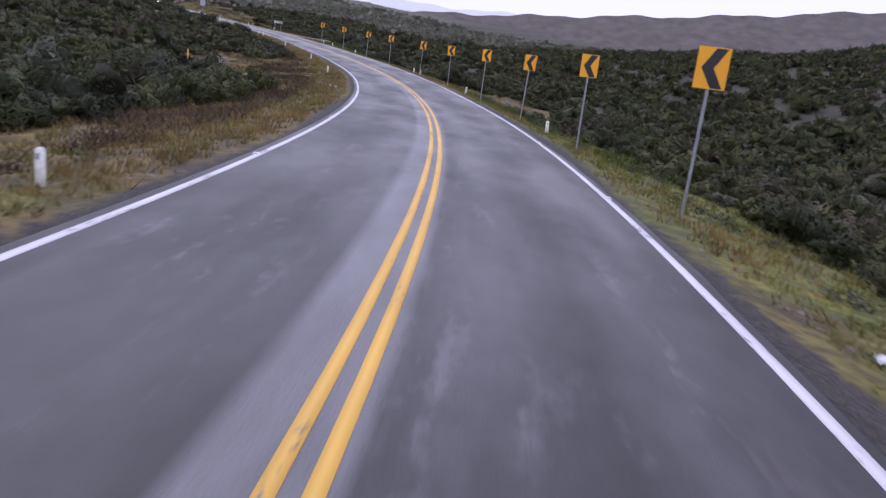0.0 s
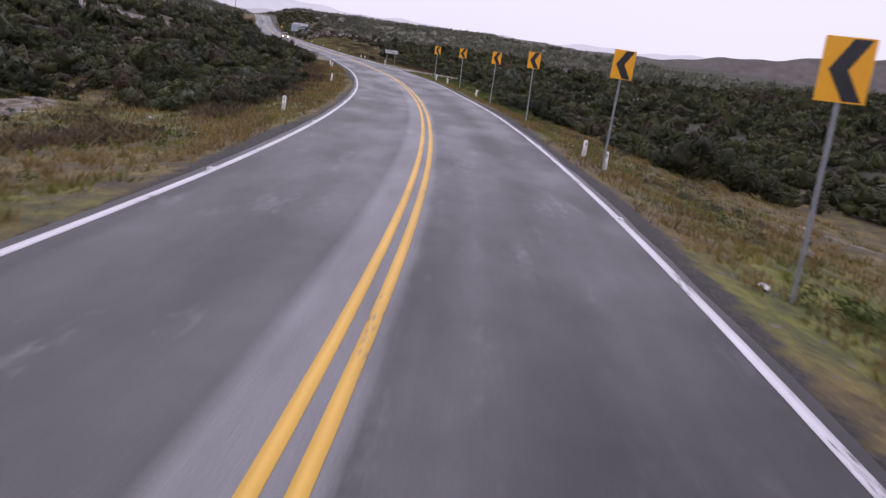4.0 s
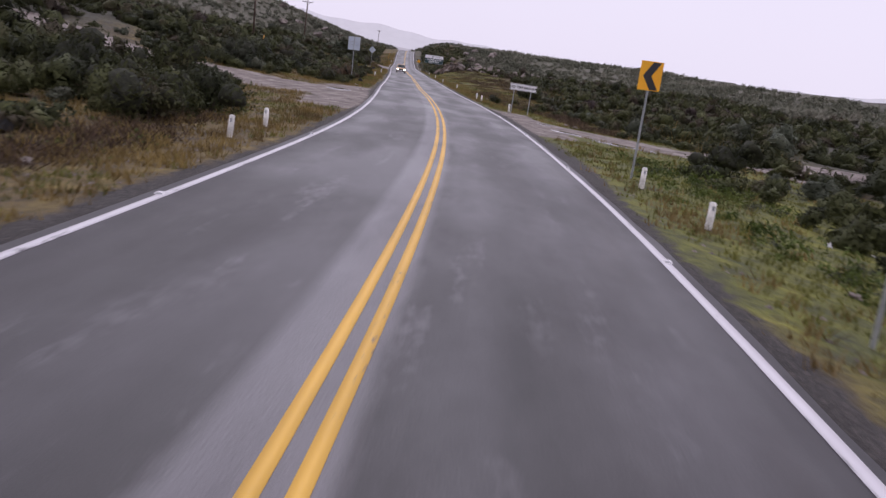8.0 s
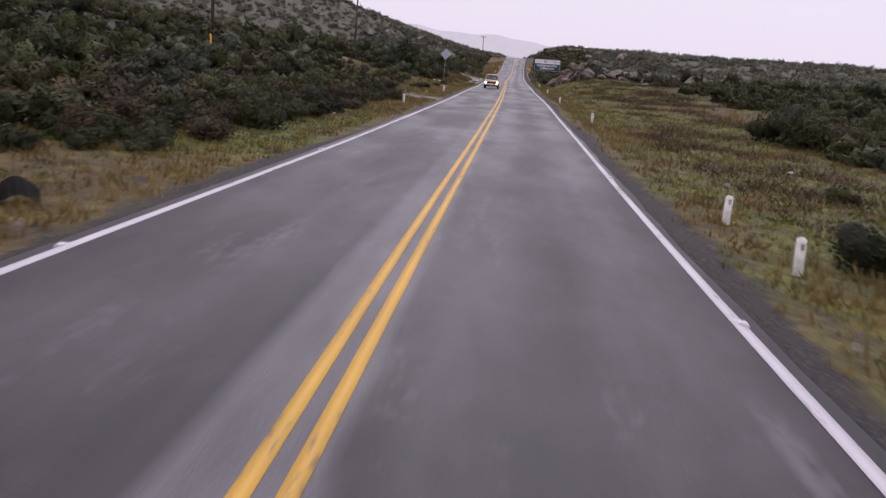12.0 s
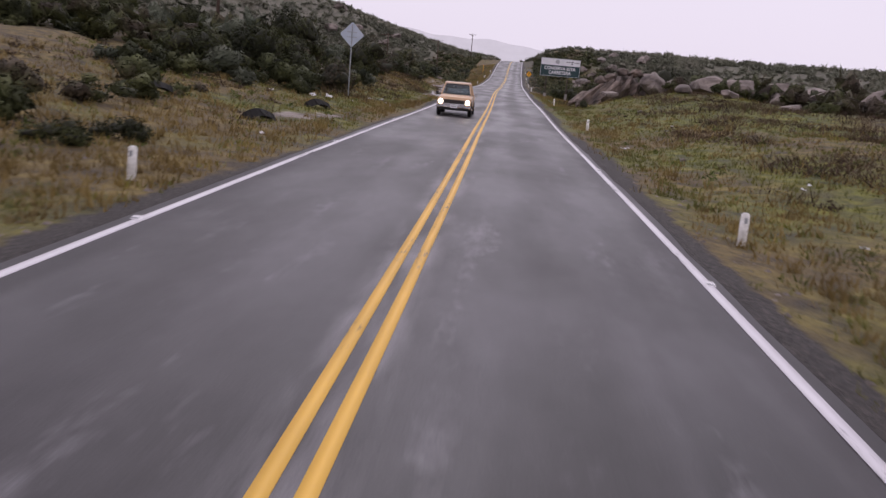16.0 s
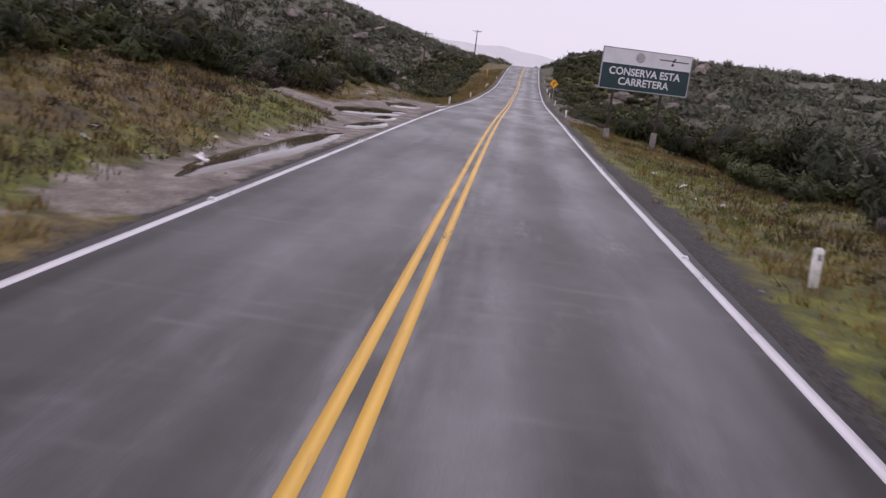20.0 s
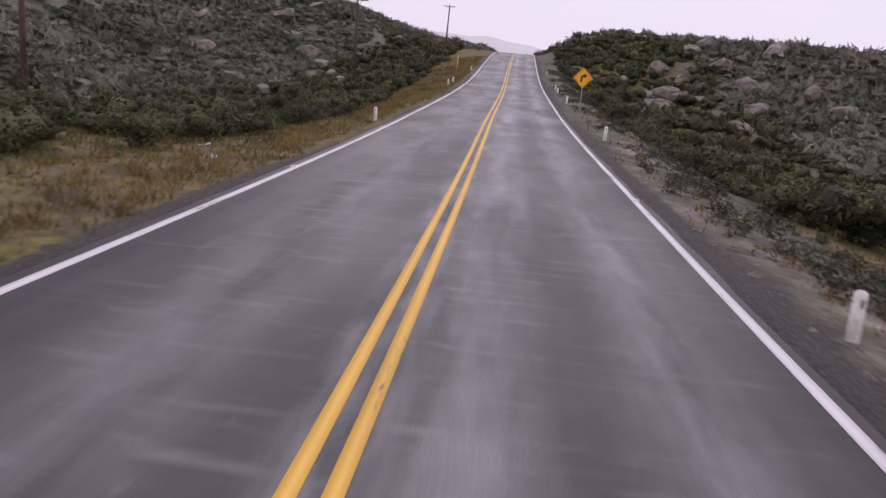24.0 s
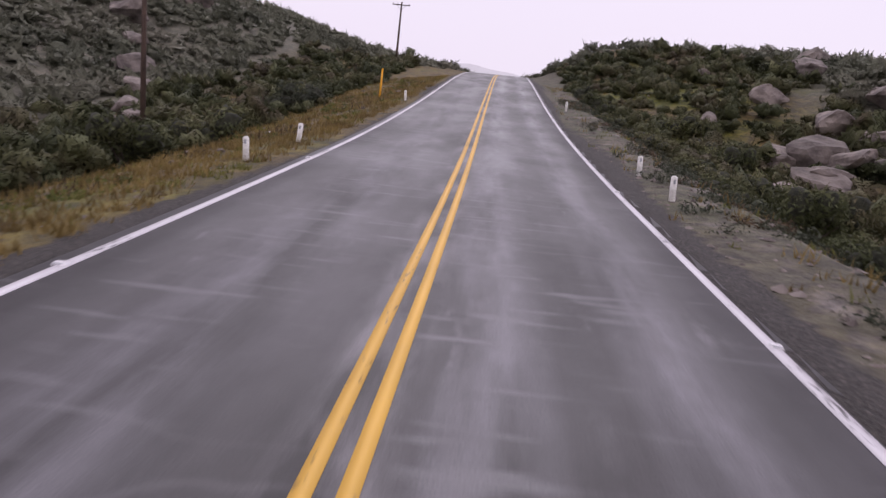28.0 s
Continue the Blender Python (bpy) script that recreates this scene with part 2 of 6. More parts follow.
def ramp_of(n, l, fac, stops):
    r = n.new("ShaderNodeValToRGB")
    e = r.color_ramp.elements
    while len(e) < len(stops):
        e.new(0.5)
    for k, (p, c) in zip(e, stops):
        k.position, k.color = p, (*c, 1) if len(c) == 3 else c
    l.new(fac, r.inputs["Fac"])
    return r.outputs["Color"]


def blend(n, l, fac, a, b, mode="MIX"):
    x = n.new("ShaderNodeMixRGB")
    x.blend_type = mode
    for key, v in (("Fac", fac), ("Color1", a), ("Color2", b)):
        if isinstance(v, (int, float)):
            x.inputs[key].default_value = v
        elif isinstance(v, tuple):
            x.inputs[key].default_value = (*v, 1)
        else:
            l.new(v, x.inputs[key])
    return x.outputs["Color"]


def scaled_by(n, l, a, lo, hi):
    r = n.new("ShaderNodeMapRange")
    r.inputs["To Min"].default_value, r.inputs["To Max"].default_value = lo, hi
    l.new(a, r.inputs["Value"])
    return r.outputs["Result"]


def ground_material():
    """Straw, green grass and wet soil; the land's own 'soil' and 'green' layers say where."""
    m, n, l, b = shade_nodes("verge")
    co = n.new("ShaderNodeNewGeometry").outputs["Position"]
    soil, green, gravel, scrub, pale = (n.new("ShaderNodeAttribute") for _ in range(5))
    soil.attribute_name, green.attribute_name, gravel.attribute_name, scrub.attribute_name, pale.attribute_name = "soil", "green", "gravel", "scrub", "pale"
    clump, patch, fine = noise_at(n, l, co, 1.3, 5), noise_at(n, l, co, 0.16, 3), noise_at(n, l, co, 14, 5)
    straw = ramp_of(n, l, clump, [(0.3, (0.046, 0.031, 0.014)), (0.50, (0.110, 0.078, 0.026)), (0.72, (0.20, 0.148, 0.042))])
    grass = ramp_of(n, l, clump, [(0.3, (0.040, 0.047, 0.008)), (0.55, (0.118, 0.124, 0.014)), (0.75, (0.195, 0.188, 0.026))])
    earth = ramp_of(n, l, clump, [(0.3, (0.085, 0.068, 0.060)), (0.5, (0.20, 0.165, 0.145)), (0.62, (0.27, 0.235, 0.212)), (0.75, (0.37, 0.325, 0.295))])
    chips = ramp_of(n, l, noise_at(n, l, co, 22, 3), [(0.32, (0.014, 0.012, 0.011)), (0.55, (0.040, 0.034, 0.031)), (0.74, (0.105, 0.090, 0.080))])
    much = n.new("ShaderNodeMath")
    much.operation = "ADD"
    l.new(green.outputs["Fac"], much.inputs[0])
    l.new(scaled_by(n, l, patch, -0.75, 0.75), much.inputs[1])
    col = blend(n, l, ramp_of(n, l, much.outputs[0], [(0.35, (0, 0, 0)), (0.65, (1, 1, 1))]), straw, grass)
    litter = ramp_of(n, l, noise_at(n, l, co, 0.7, 5), [(0.3, (0.016, 0.018, 0.010)), (0.52, (0.032, 0.032, 0.019)), (0.72, (0.058, 0.051, 0.033))])
    # paler litter: haze put into the far slopes' colour; also tints the stony verge
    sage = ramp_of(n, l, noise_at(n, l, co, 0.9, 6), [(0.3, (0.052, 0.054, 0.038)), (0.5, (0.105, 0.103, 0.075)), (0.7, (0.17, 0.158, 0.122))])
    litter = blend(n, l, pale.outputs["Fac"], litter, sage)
    col = blend(n, l, scrub.outputs["Fac"], col, litter)
    col = blend(n, l, 0.7, col, ramp_of(n, l, noise_at(n, l, co, 4.2, 6), [(0.34, (0.45, 0.43, 0.41)), (0.5, (0.98, 0.98, 0.98)), (0.66, (1.45, 1.45, 1.45))]), "MULTIPLY")
    bare = n.new("ShaderNodeMath")
    bare.operation = "ADD"
    l.new(soil.outputs["Fac"], bare.inputs[0])
    l.new(scaled_by(n, l, clump, -0.5, 0.5), bare.inputs[1])
    col = blend(n, l, ramp_of(n, l, bare.outputs[0], [(0.42, (0, 0, 0)), (0.6, (1, 1, 1))]), col, earth)
    loose = n.new("ShaderNodeMath")
    loose.operation = "ADD"
    l.new(gravel.outputs["Fac"], loose.inputs[0])
    l.new(scaled_by(n, l, noise_at(n, l, co, 2.6, 4), -0.7, 0.7), loose.inputs[1])
    col = blend(n, l, ramp_of(n, l, loose.outputs[0], [(0.3, (0, 0, 0)), (0.62, (1, 1, 1))]), col, chips)
    col = blend(n, l, 0.55, col, ramp_of(n, l, fine, [(0.25, (0.35, 0.35, 0.35)), (0.75, (1.35, 1.35, 1.35))]), "MULTIPLY")
    l.new(col, b.inputs["Base Color"])
    l.new(scaled_by(n, l, clump, 0.75, 1.0), b.inputs["Roughness"])
    bp = n.new("ShaderNodeBump")
    bp.inputs["Strength"].default_value, bp.inputs["Distance"].default_value = 0.8, 0.06
    l.new(fine, bp.inputs["Height"])
    l.new(bp.outputs["Normal"], b.inputs["Normal"])
    return m


def road_coordinate(n):
    u = n.new("ShaderNodeUVMap")
    u.uv_map = "road"
    return u.outputs["UV"]


def asphalt_colour(n, l):
    """Worn wet asphalt: base colour and roughness. The road's own coordinates run across (x) and along it (y)."""
    co = road_coordinate(n)
    sep = n.new("ShaderNodeSeparateXYZ")
    l.new(co, sep.inputs[0])
    long_streak = noise_at(n, l, co, 1.0, 5, (1.3, 0.045, 1))
    pool = noise_at(n, l, co, 0.5, 6)
    stone = noise_at(n, l, co, 60, 2)
    base = ramp_of(n, l, long_streak, [(0.28, (0.016, 0.0145, 0.015)), (0.5, (0.028, 0.0255, 0.0265)), (0.72, (0.049, 0.045, 0.047))])
    base = blend(n, l, ramp_of(n, l, pool, [(0.42, (0, 0, 0)), (0.60, (0.3, 0.3, 0.3))]), base, (0.060, 0.056, 0.060))

    def product(a, b):
        m = n.new("ShaderNodeMath")
        m.operation = "MULTIPLY"
        l.new(a, m.inputs[0])
        l.new(b, m.inputs[1])
        return m.outputs[0]

    def span(value, lo, hi):
        m = n.new("ShaderNodeMapRange")
        m.inputs["From Min"].default_value, m.inputs["From Max"].default_value = lo, hi
        l.new(value, m.inputs["Value"])
        return m.outputs["Result"]

    def total(a, b, k):
        m = n.new("ShaderNodeMath")
        m.operation = "MULTIPLY_ADD"
        l.new(b, m.inputs[0])
        m.inputs[1].default_value = k
        l.new(a, m.inputs[2])
        return m.outputs[0]

    # paler, slightly bluish wheel tracks run along the lanes
    right_track = product(span(sep.outputs["X"], 0.15, 0.5), span(sep.outputs["X"], 1.35, 0.9))
    outer_track = product(span(sep.outputs["X"], 1.75, 2.2), span(sep.outputs["X"], 2.8, 2.35))
    left_track = product(span(sep.outputs["X"], -2.5, -1.7), span(sep.outputs["X"], -0.7, -1.4))
    track = total(total(right_track, left_track, 0.7), outer_track, 1.0)
    # the left lane is toned darker and browner
    base = blend(n, l, scaled_by(n, l, span(sep.outputs["X"], -0.5, -1.2), 0.0, 0.32), base, (0.018, 0.0145, 0.0145))
    streaky = noise_at(n, l, co, 1.0, 7, (1.8, 0.22, 1))
    late = span(sep.outputs["Y"], 225.0, 330.0)
    pale_tracks = product(product(track, span(streaky, 0.36, 0.62)), scaled_by(n, l, late, 0.2, 1.0))
    base = blend(n, l, pale_tracks, base, (0.155, 0.151, 0.164))
    scuff = span(total(noise_at(n, l, co, 1.0, 7, (2.3, 0.3, 1)), noise_at(n, l, co, 6.0, 5, (1.5, 0.6, 1)), 0.45), 0.80, 0.98)
    scuff = product(scuff, span(total(noise_at(n, l, co, 0.35, 3), track, 0.16), 0.47, 0.66))
    base = blend(n, l, scuff, base, (0.118, 0.112, 0.120))
    base = blend(n, l, 0.5, base, ramp_of(n, l, noise_at(n, l, co, 2.2, 8, (1.6, 0.8, 1)), [(0.3, (0.62, 0.6, 0.6)), (0.7, (1.4, 1.4, 1.42))]), "MULTIPLY")
    # fine sealed cracks that wander across
    crack = n.new("ShaderNodeTexVoronoi")
    crack.feature = "DISTANCE_TO_EDGE"
    crack.inputs["Scale"].default_value = 0.42
    bent = n.new("ShaderNodeVectorMath")
    bent.operation = "MULTIPLY_ADD"
    wob = n.new("ShaderNodeTexNoise")
    wob.inputs["Scale"].default_value = 0.9
    l.new(co, wob.inputs["Vector"])
    l.new(wob.outputs["Color"], bent.inputs[0])
    bent.inputs[1].default_value = (0.25, 0.7, 0)
    wide = n.new("ShaderNodeVectorMath")
    wide.operation = "MULTIPLY"
    wide.inputs[1].default_value = (0.16, 0.9, 1.0)
    l.new(co, wide.inputs[0])
    l.new(wide.outputs["Vector"], bent.inputs[2])
    l.new(bent.outputs["Vector"], crack.inputs["Vector"])
    line = ramp_of(n, l, crack.outputs["Distance"], [(0.0, (1, 1, 1)), (0.011, (0, 0, 0))])
    line = product(product(line, ramp_of(n, l, noise_at(n, l, co, 0.22, 2), [(0.45, (0, 0, 0)), (0.62, (0.75, 0.75, 0.75))])), late)
    base = blend(n, l, line, base, (0.12, 0.115, 0.122))
    dash = span(noise_at(n, l, co, 1.0, 5, (0.75, 5.5, 1)), 0.575, 0.66)
    dash = product(product(dash, late), span(total(noise_at(n, l, co, 0.5, 4), total(right_track, left_track, 0.8), 0.22), 0.42, 0.70))
    base = blend(n, l, scaled_by(n, l, dash, 0.0, 0.85), base, (0.150, 0.145, 0.155))
    # pale strip beside the yellow lines, where older paint was ground off; it ends after the bend
    strip = product(product(span(sep.outputs["X"], -0.66, -0.50), span(sep.outputs["X"], 0.3, 0.2)), span(sep.outputs["Y"], 215.0, 150.0))
    strip = product(strip, scaled_by(n, l, noise_at(n, l, co, 1.0, 6, (2.2, 0.5, 1)), 0.15, 1.25))
    base = blend(n, l, strip, base, (0.190, 0.184, 0.197))
    halo = product(product(span(sep.outputs["X"], -0.42, -0.22), span(sep.outputs["X"], 0.38, 0.2)), span(noise_at(n, l, co, 1.0, 7, (3.0, 0.55, 1)), 0.42, 0.66))
    base = blend(n, l, halo, base, (0.16, 0.152, 0.16))
    base = blend(n, l, 0.6, base, ramp_of(n, l, stone, [(0.3, (0.5, 0.5, 0.5)), (0.7, (1.5, 1.5, 1.5))]), "MULTIPLY")
    # rain lies thinly in the wheel tracks and in patches
    tracks_wet = n.new("ShaderNodeMath")
    tracks_wet.operation = "COSINE"
    turned = n.new("ShaderNodeMath")
    turned.operation = "MULTIPLY_ADD"
    l.new(sep.outputs["X"], turned.inputs[0])
    turned.inputs[1].default_value, turned.inputs[2].default_value = 3.6, 0.0
    l.new(turned.outputs[0], tracks_wet.inputs[0])
    film = n.new("ShaderNodeMath")
    film.operation = "MULTIPLY_ADD"
    l.new(tracks_wet.outputs[0], film.inputs[0])
    film.inputs[1].default_value = 0.05
    l.new(noise_at(n, l, co, 0.3, 7, (1.6, 0.55, 1)), film.inputs[2])
    rough = n.new("ShaderNodeMapRange")
    rough.inputs["From Min"].default_value, rough.inputs["From Max"].default_value = 0.36, 0.62
    rough.inputs["To Min"].default_value, rough.inputs["To Max"].default_value = 0.35, 0.54
    l.new(film.outputs[0], rough.inputs["Value"])
    rough = rough.outputs["Result"]
    return co, base, rough, stone, long_streak


def asphalt_material():
    m, n, l, b = shade_nodes("asphalt")
    co, base, rough, stone, _ = asphalt_colour(n, l)
    l.new(base, b.inputs["Base Color"])
    l.new(rough, b.inputs["Roughness"])
    b.inputs["Specular IOR Level"].default_value = 0.38
    bp = n.new("ShaderNodeBump")
    bp.inputs["Strength"].default_value, bp.inputs["Distance"].default_value = 0.25, 0.006
    l.new(stone, bp.inputs["Height"])
    l.new(bp.outputs["Normal"], b.inputs["Normal"])
    return m


def line_material(name, colour, wear):
    """Road paint worn through to the asphalt in places."""
    m, n, l, b = shade_nodes(name)
    co, base, rough, stone, _ = asphalt_colour(n, l)
    chips, gone = noise_at(n, l, co, 1.0, 7, (26, 5, 1)), noise_at(n, l, co, 1.0, 5, (3, 0.5, 1))
    s = n.new("ShaderNodeMath")
    s.operation = "ADD"
    l.new(scaled_by(n, l, chips, -0.4, 0.4), s.inputs[0])
    l.new(gone, s.inputs[1])
    cover = ramp_of(n, l, s.outputs[0], [(wear - 0.08, (0, 0, 0)), (wear + 0.08, (1, 1, 1))])
    paint = blend(n, l, 0.4, colour, ramp_of(n, l, gone, [(0.3, (0.6, 0.6, 0.6)), (0.7, (1.2, 1.2, 1.2))]), "MULTIPLY")
    l.new(blend(n, l, cover, base, paint), b.inputs["Base Color"])
    b.inputs["Roughness"].default_value = 0.55
    return m


M_GROUND, M_ASPHALT = ground_material(), asphalt_material()
M_WHITE_LINE = line_material("white_road_paint", (0.64, 0.62, 0.65), 0.29)
M_YELLOW_LINE = line_material("yellow_road_paint", (0.70, 0.41, 0.06), 0.265)
M_POST = material("whitewashed_concrete", (0.55, 0.54, 0.50), (0.82, 0.81, 0.78), 6, (0.7, 0.95), 0.3, 40, vary=0.12)
M_STEEL = material("galvanised_steel", (0.28, 0.30, 0.32), (0.42, 0.44, 0.46), 5, (0.4, 0.6), 0.05, 50, metal=0.6, vary=0.1)
M_SIGN_YELLOW = material("yellow_sign_face", (0.90, 0.40, 0.005), (0.95, 0.47, 0.008), 2, (0.35, 0.5), 0.0, 30, fine=0.06)
M_SIGN_BLACK = material("black_sign_film", (0.012, 0.013, 0.018), (0.025, 0.026, 0.032), 3, (0.4, 0.55), 0.0, 30, fine=0.1)
M_SIGN_WHITE = material("white_sign_face", (0.70, 0.71, 0.74), (0.82, 0.82, 0.85), 1.5, (0.35, 0.5), 0.0, 30, fine=0.06)
M_SIGN_GREEN = material("dark_green_sign_face", (0.010, 0.038, 0.042), (0.016, 0.052, 0.056), 1.5, (0.3, 0.45), 0.0, 30, fine=0.08)
M_SIGN_BACK = material("dull_aluminium_sign_back", (0.40, 0.46, 0.55), (0.52, 0.58, 0.66), 1.5, (0.35, 0.5), 0.02, 30, metal=0.35, fine=0.08)
M_WOOD = material("weathered_pole_wood", (0.05, 0.032, 0.024), (0.10, 0.065, 0.048), 2, (0.8, 0.95), 0.5, 25)
M_YELLOW_PAINT = material("yellow_marker_paint", (0.78, 0.36, 0.01), (0.88, 0.44, 0.02), 5, (0.5, 0.7), 0.05, 30)
M_ROCK = material("granite", (0.075, 0.060, 0.054), (0.27, 0.23, 0.205), 1.1, (0.75, 0.95), 1.0, 7, local=False, vary=0.2)


def leaf_material(name, stops, scale=0.3, gloss=0.12, leaf=0.35, lace=13.0):
    """Foliage whose hue drifts from plant to plant and whose leaves differ a little in tone."""
    m, n, l, b = shade_nodes(name)
    geo = n.new("ShaderNodeNewGeometry")
    hue = ramp_of(n, l, noise_at(n, l, geo.outputs["Position"], scale, 3), stops)
    one = n.new("ShaderNodeVectorMath")
    one.operation = "SCALE"
    l.new(hue, one.inputs[0])
    l.new(scaled_by(n, l, geo.outputs["Random Per Island"], 1 - leaf, 1 + leaf), one.inputs["Scale"])
    two = n.new("ShaderNodeVectorMath")
    two.operation = "SCALE"
    l.new(one.outputs["Vector"], two.inputs[0])
    l.new(scaled_by(n, l, n.new("ShaderNodeObjectInfo").outputs["Random"], 0.75, 1.25), two.inputs["Scale"])
    l.new(two.outputs["Vector"], b.inputs["Base Color"])
    b.inputs["Roughness"].default_value, b.inputs["Specular IOR Level"].default_value = 0.7, gloss
    # each spray is cut up into small leaves with gaps between them
    if lace:
        l.new(ramp_of(n, l, noise_at(n, l, geo.outputs["Position"], lace, 4), [(0.44, (0, 0, 0)), (0.465, (1, 1, 1))]), b.inputs["Alpha"])
    return m


M_LEAF = leaf_material("chaparral_leaf", [(0.27, (0.016, 0.019, 0.011)), (0.42, (0.033, 0.038, 0.017)), (0.53, (0.060, 0.066, 0.026)), (0.63, (0.058, 0.047, 0.032)), (0.74, (0.046, 0.035, 0.033))], 0.28)
M_LEAF_GREY = leaf_material("grey_sage_leaf", [(0.3, (0.038, 0.046, 0.032)), (0.55, (0.068, 0.076, 0.052)), (0.75, (0.095, 0.092, 0.066))], 0.5)
# hillside scrub: distance haze is put into this paler leaf colour
M_HAZE_SCRUB = leaf_material("haze_paled_scrub", [(0.3, (0.080, 0.086, 0.062)), (0.5, (0.13, 0.134, 0.098)), (0.72, (0.18, 0.172, 0.135))], 0.05, leaf=0.15, lace=8.0)
M_LEAF_DRY = leaf_material("dry_brush_twig", [(0.3, (0.044, 0.032, 0.023)), (0.55, (0.095, 0.068, 0.043)), (0.75, (0.15, 0.11, 0.066))], 0.5)
# olive-brown scrub, with some mist lifted into its tone as well
M_OLIVE_HAZED = leaf_material("hazed_olive_leaf", [(0.28, (0.034, 0.040, 0.020)), (0.43, (0.066, 0.075, 0.034)), (0.55, (0.105, 0.108, 0.052)), (0.66, (0.10, 0.085, 0.052)), (0.76, (0.078, 0.062, 0.048))], 0.28)
M_DEAD = leaf_material("dead_brown_weed", [(0.3, (0.044, 0.029, 0.020)), (0.55, (0.080, 0.055, 0.036)), (0.75, (0.118, 0.084, 0.052))], 0.5, lace=0)
M_WEED = leaf_material("green_weed_leaf", [(0.3, (0.045, 0.066, 0.015)), (0.55, (0.085, 0.115, 0.026)), (0.75, (0.135, 0.150, 0.040))], 0.4, lace=0)
# near-black green: the shade inside a bush, put into a base colour
M_HEART_SHADE = material("bush_inner_shade", (0.012, 0.014, 0.008), (0.034, 0.036, 0.019), 7, (0.9, 1.0), 1.0, 22, fine=0.7)
M_TWIG = material("bush_stem_bark", (0.035, 0.026, 0.022), (0.075, 0.058, 0.048), 4, (0.85, 0.95), 0.3, 30)
M_STRAW = material("straw_grass_blades", (0.115, 0.076, 0.024), (0.27, 0.195, 0.06), 0.6, (0.7, 0.9), 0.0, 8, local=False)
M_GRASS = material("green_grass_blades", (0.070, 0.078, 0.012), (0.185, 0.180, 0.026), 0.6, (0.6, 0.85), 0.0, 8, local=False)


# ---- making meshes ----
def link_mesh(name, bm, mat, parent=None, label="", smooth=False):
    me = bpy.data.meshes.new(name)
    bm.to_mesh(me)
    bm.free()
    me.materials.append(mat)
    if smooth:
        for p in me.polygons:
            p.use_smooth = True
    ob = new(name, me)
    ob.parent = parent
    if label:
        ob["label"] = label
    return ob


def part(name, bm, mat, parent, label="", smooth=False):
    return link_mesh(name, bm, mat, parent, label, smooth)


def box(sx, sy, sz, at=(0, 0, 0), bevel=0.0, turn=None):
    bm = bmesh.new()
    bmesh.ops.create_cube(bm, size=1)
    bmesh.ops.scale(bm, vec=(sx, sy, sz), verts=bm.verts)
    if bevel:
        bmesh.ops.bevel(bm, geom=bm.edges[:], offset=bevel, segments=2, affect="EDGES")
    if turn:
        bm.transform(pose(0, 0, 0, *turn))
    bm.transform(Matrix.Translation(at))
    return bm


def rod(r1, r2, h, at=(0, 0, 0), n=12, turn=None, cap=True):
    bm = bmesh.new()
    bmesh.ops.create_cone(bm, cap_ends=cap, segments=n, radius1=r1, radius2=r2, depth=h)
    bm.transform(Matrix.Translation((0, 0, h / 2)))
    if turn:
        bm.transform(pose(0, 0, 0, *turn))
    bm.transform(Matrix.Translation(at))
    return bm


def merge(*bms):
    out = bmesh.new()
    for b in bms:
        me = bpy.data.meshes.new("tmp")
        b.to_mesh(me)
        b.free()
        out.from_mesh(me)
        bpy.data.meshes.remove(me)
    return out


def plate(outline, depth, at=(0, 0, 0)):
    """A flat plate in x and z with its outline as given; its face looks along -y."""
    bm = bmesh.new()
    f = bm.faces.new([bm.verts.new((x, 0, z)) for x, z in outline])
    bm.normal_update()
    if f.normal.y > 0:
        f.normal_flip()
    ext = bmesh.ops.extrude_face_region(bm, geom=[f])
    bmesh.ops.translate(bm, vec=(0, depth, 0), verts=[v for v in ext["geom"] if isinstance(v, bmesh.types.BMVert)])
    bmesh.ops.recalc_face_normals(bm, faces=bm.faces)
    bm.transform(Matrix.Translation(at))
    return bm


def raw_mesh(name, verts, faces, mat, smooth=False):
    me = bpy.data.meshes.new(name)
    me.from_pydata(verts.tolist() if isinstance(verts, np.ndarray) else verts, [], faces)
    me.materials.append(mat)
    if smooth:
        me.polygons.foreach_set("use_smooth", [True] * len(me.polygons))
    me.update()
    return new(name, me)


def thing(name, at, turn=0.0, lean=0.0, label="", category="", group="", kind=""):
    e = new(name)
    e.empty_display_size = 0.2
    e.matrix_world = pose(*at, 0, lean, turn)
    return tagged(e, label, category, group, kind)


